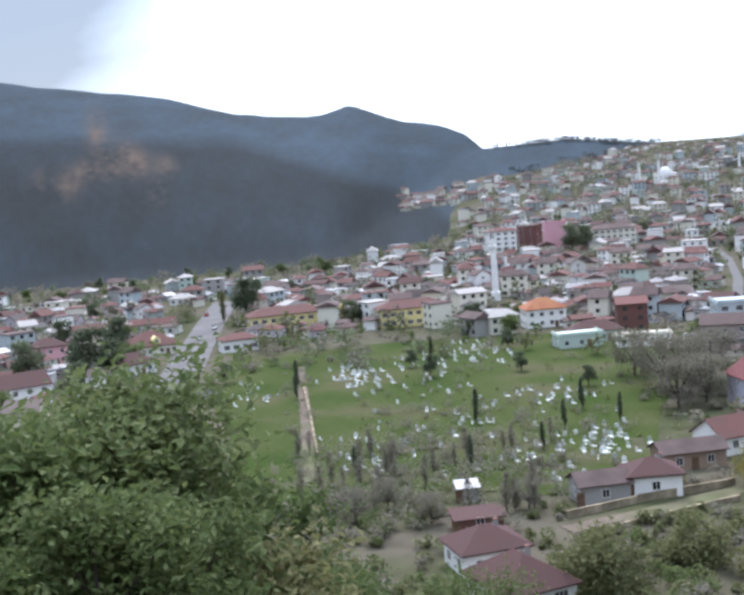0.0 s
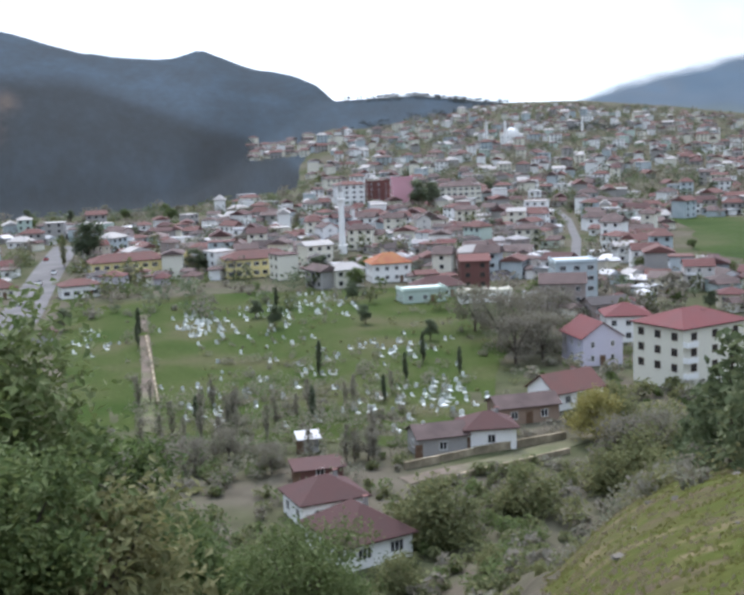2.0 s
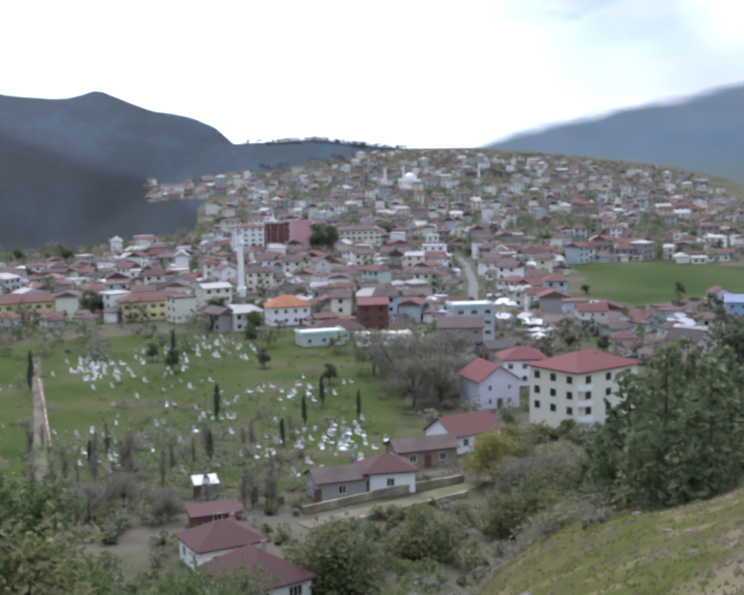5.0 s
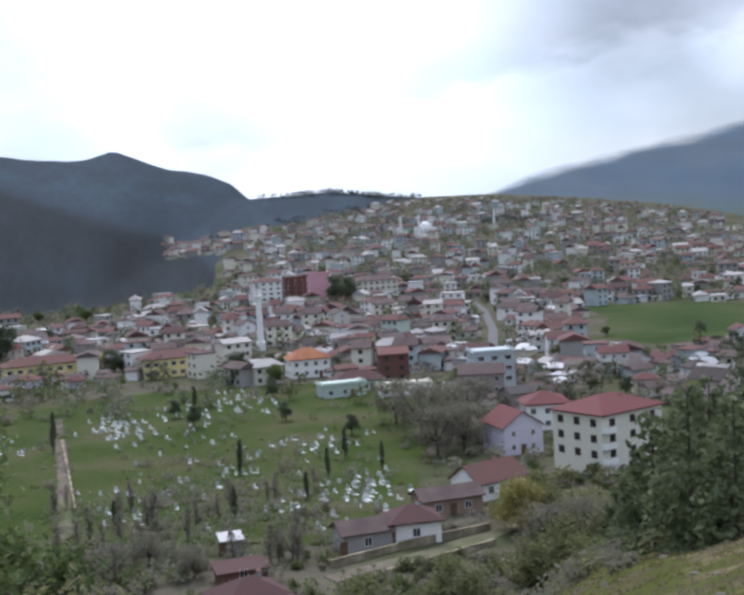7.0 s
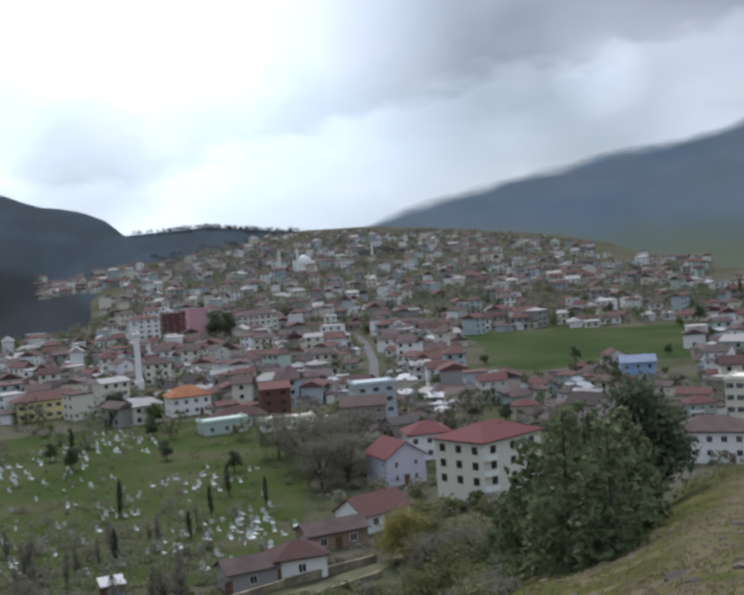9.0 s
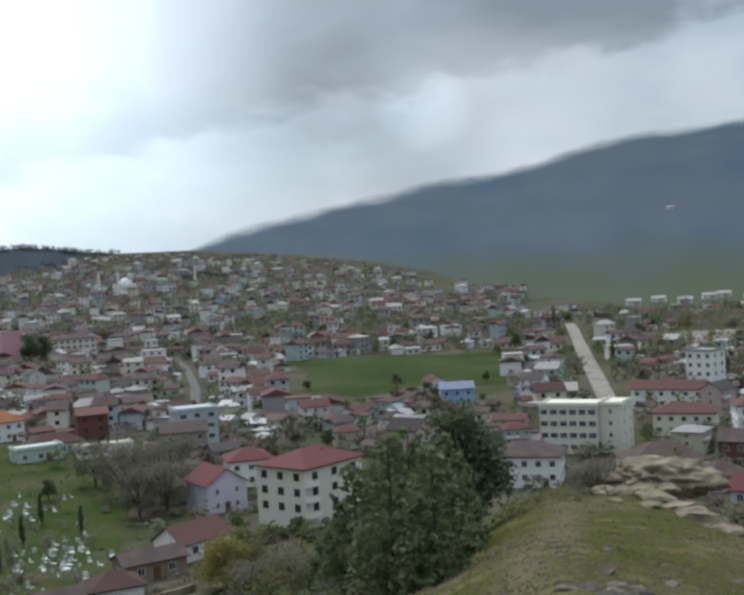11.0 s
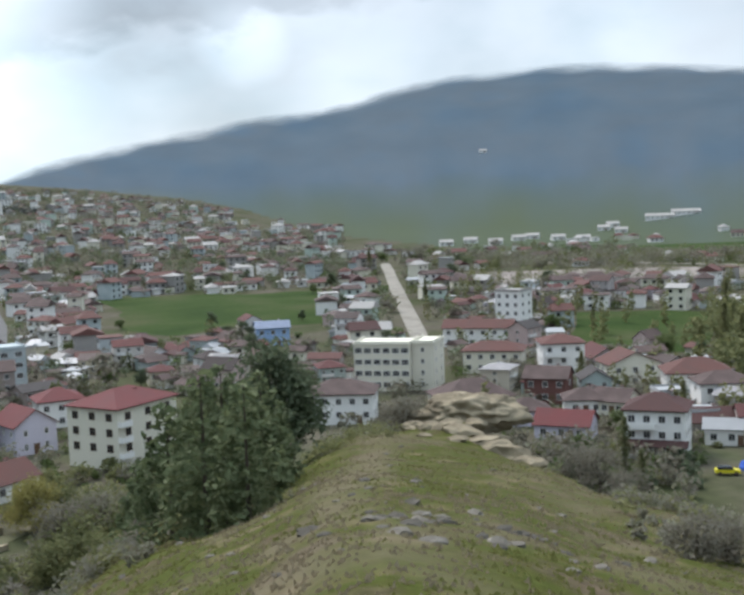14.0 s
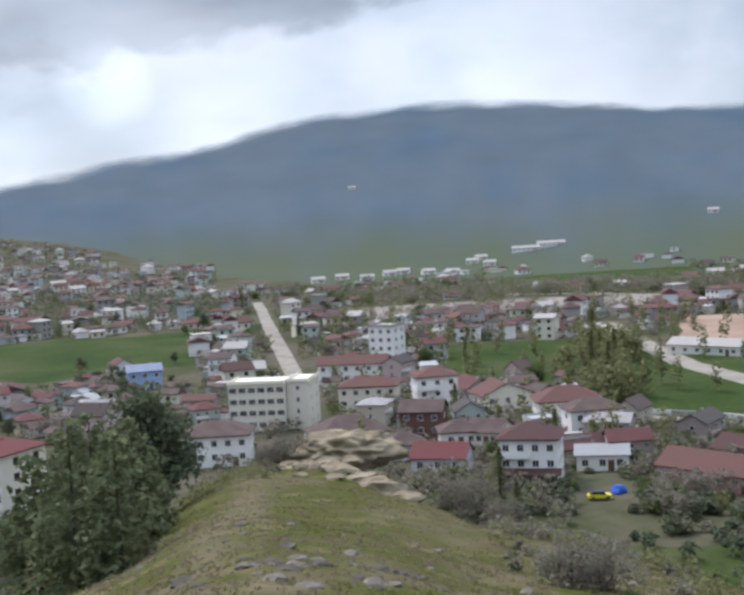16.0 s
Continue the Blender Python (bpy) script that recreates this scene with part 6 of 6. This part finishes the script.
thicket("spur_edge_green", "olive low scrub along the spur's edge", L_OLIVE, [(a, r, h, w) for a, r, h, w in scatter(110, 2.6, 11.5, 30, 56, 0.3, 1.0, None, False) if r > 62 - 4.0 * a] + scatter(36, 33, 46, 28, 50, 0.25, 0.7, None, False) + scatter(22, 17.5, 22.5, 56, 64, 0.4, 1.0, None, False), 55, 60, 0.1)

# ---- vehicles and small things by the road ----
def car(label, body_mat, at):
    root = thing("car", label, "car", "parked cars", at)
    bm = bmesh.new()
    prism(bm, [(-2.1, 0.35), (2.1, 0.35), (2.12, 0.75), (1.3, 0.92), (-1.9, 0.98), (-2.12, 0.8)], -0.85, 0.85)
    part("body", bm, body_mat, root)
    bm = bmesh.new()
    prism(bm, [(-1.75, 0.95), (1.1, 0.9), (0.45, 1.42), (-1.35, 1.45)], -0.76, 0.76)
    part("cabin", bm, M_GLASS, root, "dark glazed cabin")
    wheel = bmesh.new()
    tube(wheel, -0.11, 0.32, 0.11, 0.32, 12)
    me = mesh("wheel", wheel, M_DARKROOF)
    for x in (-1.3, 1.3):
        for y in (-0.8, 0.8):
            part("wheel", me, None, root, at=pose(x, y, 0.32, 90))
    return root


PAINT_Y = material("yellow_paint", [(0.62, 0.55, 0.03), (0.58, 0.50, 0.03)], 0.35, 3.0, 0.5, 0.0, 0.05)
PAINT_B = material("blue_paint", [(0.03, 0.10, 0.45), (0.03, 0.09, 0.38)], 0.5, 3.0, 0.5, 0.0, 0.05)
PAINT_W = material("white_paint", [(0.7, 0.7, 0.7), (0.64, 0.64, 0.64)], 0.35, 3.0, 0.5, 0.0, 0.05)
PAINT_R = material("red_paint", [(0.35, 0.03, 0.03), (0.30, 0.03, 0.03)], 0.35, 3.0, 0.5, 0.0, 0.05)
car("bright yellow car parked in a yard", PAINT_Y, facing(38.2, 207, 8))
for a, r, t, m, lab in ((-22.4, 420, 80, PAINT_W, "white"), (-21.7, 450, 85, PAINT_W, "white"), (-23.4, 372, 80, PAINT_W, "white"), (-22.0, 500, 84, PAINT_R, "red"), (43.2, 285, 5, PAINT_W, "white")):
    car(lab + " car parked beside the road", m, facing(a, r, t, 0.15))
# blue tarpaulin heap beside the yellow car
bm = boulder(9.1, 1.7, 1.3, 1.3)
p = spot(39.1, 212)
solid("tarpaulin", bm, PAINT_B, "blue tarpaulin over a heap of goods", "tarpaulin", at=pose(p.x, p.y, p.z + 0.5))


def garden_wall(label, points, tall, mat):
    """A low wall with a coping along the ground."""
    root = thing("garden_wall", label, "wall", "garden walls")
    for (a0, r0), (a1, r1) in zip(points, points[1:]):
        p, q = spot(a0, r0), spot(a1, r1)
        n = max(1, int((q - p).length / 6))
        for i in range(n):
            u, v = p.lerp(q, i / n), p.lerp(q, (i + 1) / n)
            u.z, v.z = ground(u.x, u.y), ground(v.x, v.y)
            d = (v - u).xy
            bm = bmesh.new()
            box(bm, 0, d.length - 0.02, -0.15, 0.15, -1.0, tall)
            box(bm, 0, d.length - 0.02, -0.21, 0.21, tall, tall + 0.1)
            part("wall_section", bm, mat, root, at=pose(u.x, u.y, min(u.z, v.z), 0, 0, math.degrees(math.atan2(d.y, d.x))))
    return root


garden_wall("pale plastered wall beside the farm path", [(-5.1, 171), (-1.6, 178), (3.0, 187)], 1.2, M_ROCK)
garden_wall("pale retaining wall below the farm path", [(-3.6, 163), (3.2, 179)], 0.8, M_ROCK)
garden_wall("pale stone wall down the cemetery path", [(-17.6, 300), (-17.4, 262), (-17.2, 222)], 0.7, M_ROCK)
garden_wall("white wall beside a field", [(38.5, 297), (44, 286), (48, 274)], 1.0, M_STONE)

# ---- long pale buildings in the right half of the valley ----
HALL = house("long white farm hall with a grey roof", 26, 9, 1, "gable", M_WHITE, M_CONCRETE, 6, 1, 2.0, chimney=False, storey=3.0, name="farm_hall", group="farm halls")
place(HALL, 43.6, 404, -28)
for a, r, t in ((35.2, 1120, 0), (36.4, 1128, 6)):
    place(copy_thing(HALL, Matrix()), a, r, t)
garden_wall("long white wall along the river bank", [(31, 590), (36, 585), (39.6, 570)], 1.6, M_STONE)
for label, a, r, w, d, s, roof, wm, rm, t in (
        ("white house with a grey-brown roof", 38.0, 268, 12, 9, 2, "hip", M_WHITE, M_DARKROOF, 16), ("brown-roofed house behind a hedge", 32.8, 262, 10, 9, 1, "gable", M_CREAM, M_DARKROOF, -20),
        ("grey barn with a maroon roof", 37.0, 240, 12, 8, 1, "gable", M_CONCRETE, M_MAROON, 12), ("low barn with a grey tin roof", 38.4, 232, 10, 5, 1, "shed", M_WHITE, M_TIN, 0),
        ("long low house with a maroon roof", 46.0, 235, 18, 9, 1, "gable", M_WHITE, M_MAROON, -30), ("small lilac house with a dark roof", 28.7, 250, 9, 8, 1, "hip", M_LILAC, M_DARKROOF, 10),
        ("brick house with a dark roof", 29.8, 275, 10, 8, 2, "gable", M_BRICK, M_DARKROOF, -12)):
    place(house(label, w, d, s, roof, wm, rm, 3, 1, 2.2, chimney=roof != "shed", name="barn" if "barn" in label else "house"), a, r, t)

# ---- lone white houses on the mountain and its foot ----
HUT = house("small white farmhouse on the mountain slope", 11, 8, 1, "gable", M_WHITE, M_CONCRETE, 3, 1, 1.8, chimney=False, group="mountain farmhouses", foot=8)
place(HUT, 26.9, 1850, 0)
for a, r, t in ((44.0, 1255, 0), (28.5, 1010, 10), (29.2, 1030, -10), (27.4, 960, 5), (30.4, 1000, 15), (32.6, 1090, -5), (33.0, 1110, 12), (33.4, 1060, 0), (26.2, 990, -8), (31.6, 980, 8), (44.0, 800, 5), (45.5, 815, -8), (25.0, 960, 6)):
    place(copy_thing(HUT, Matrix()), a, r, t)
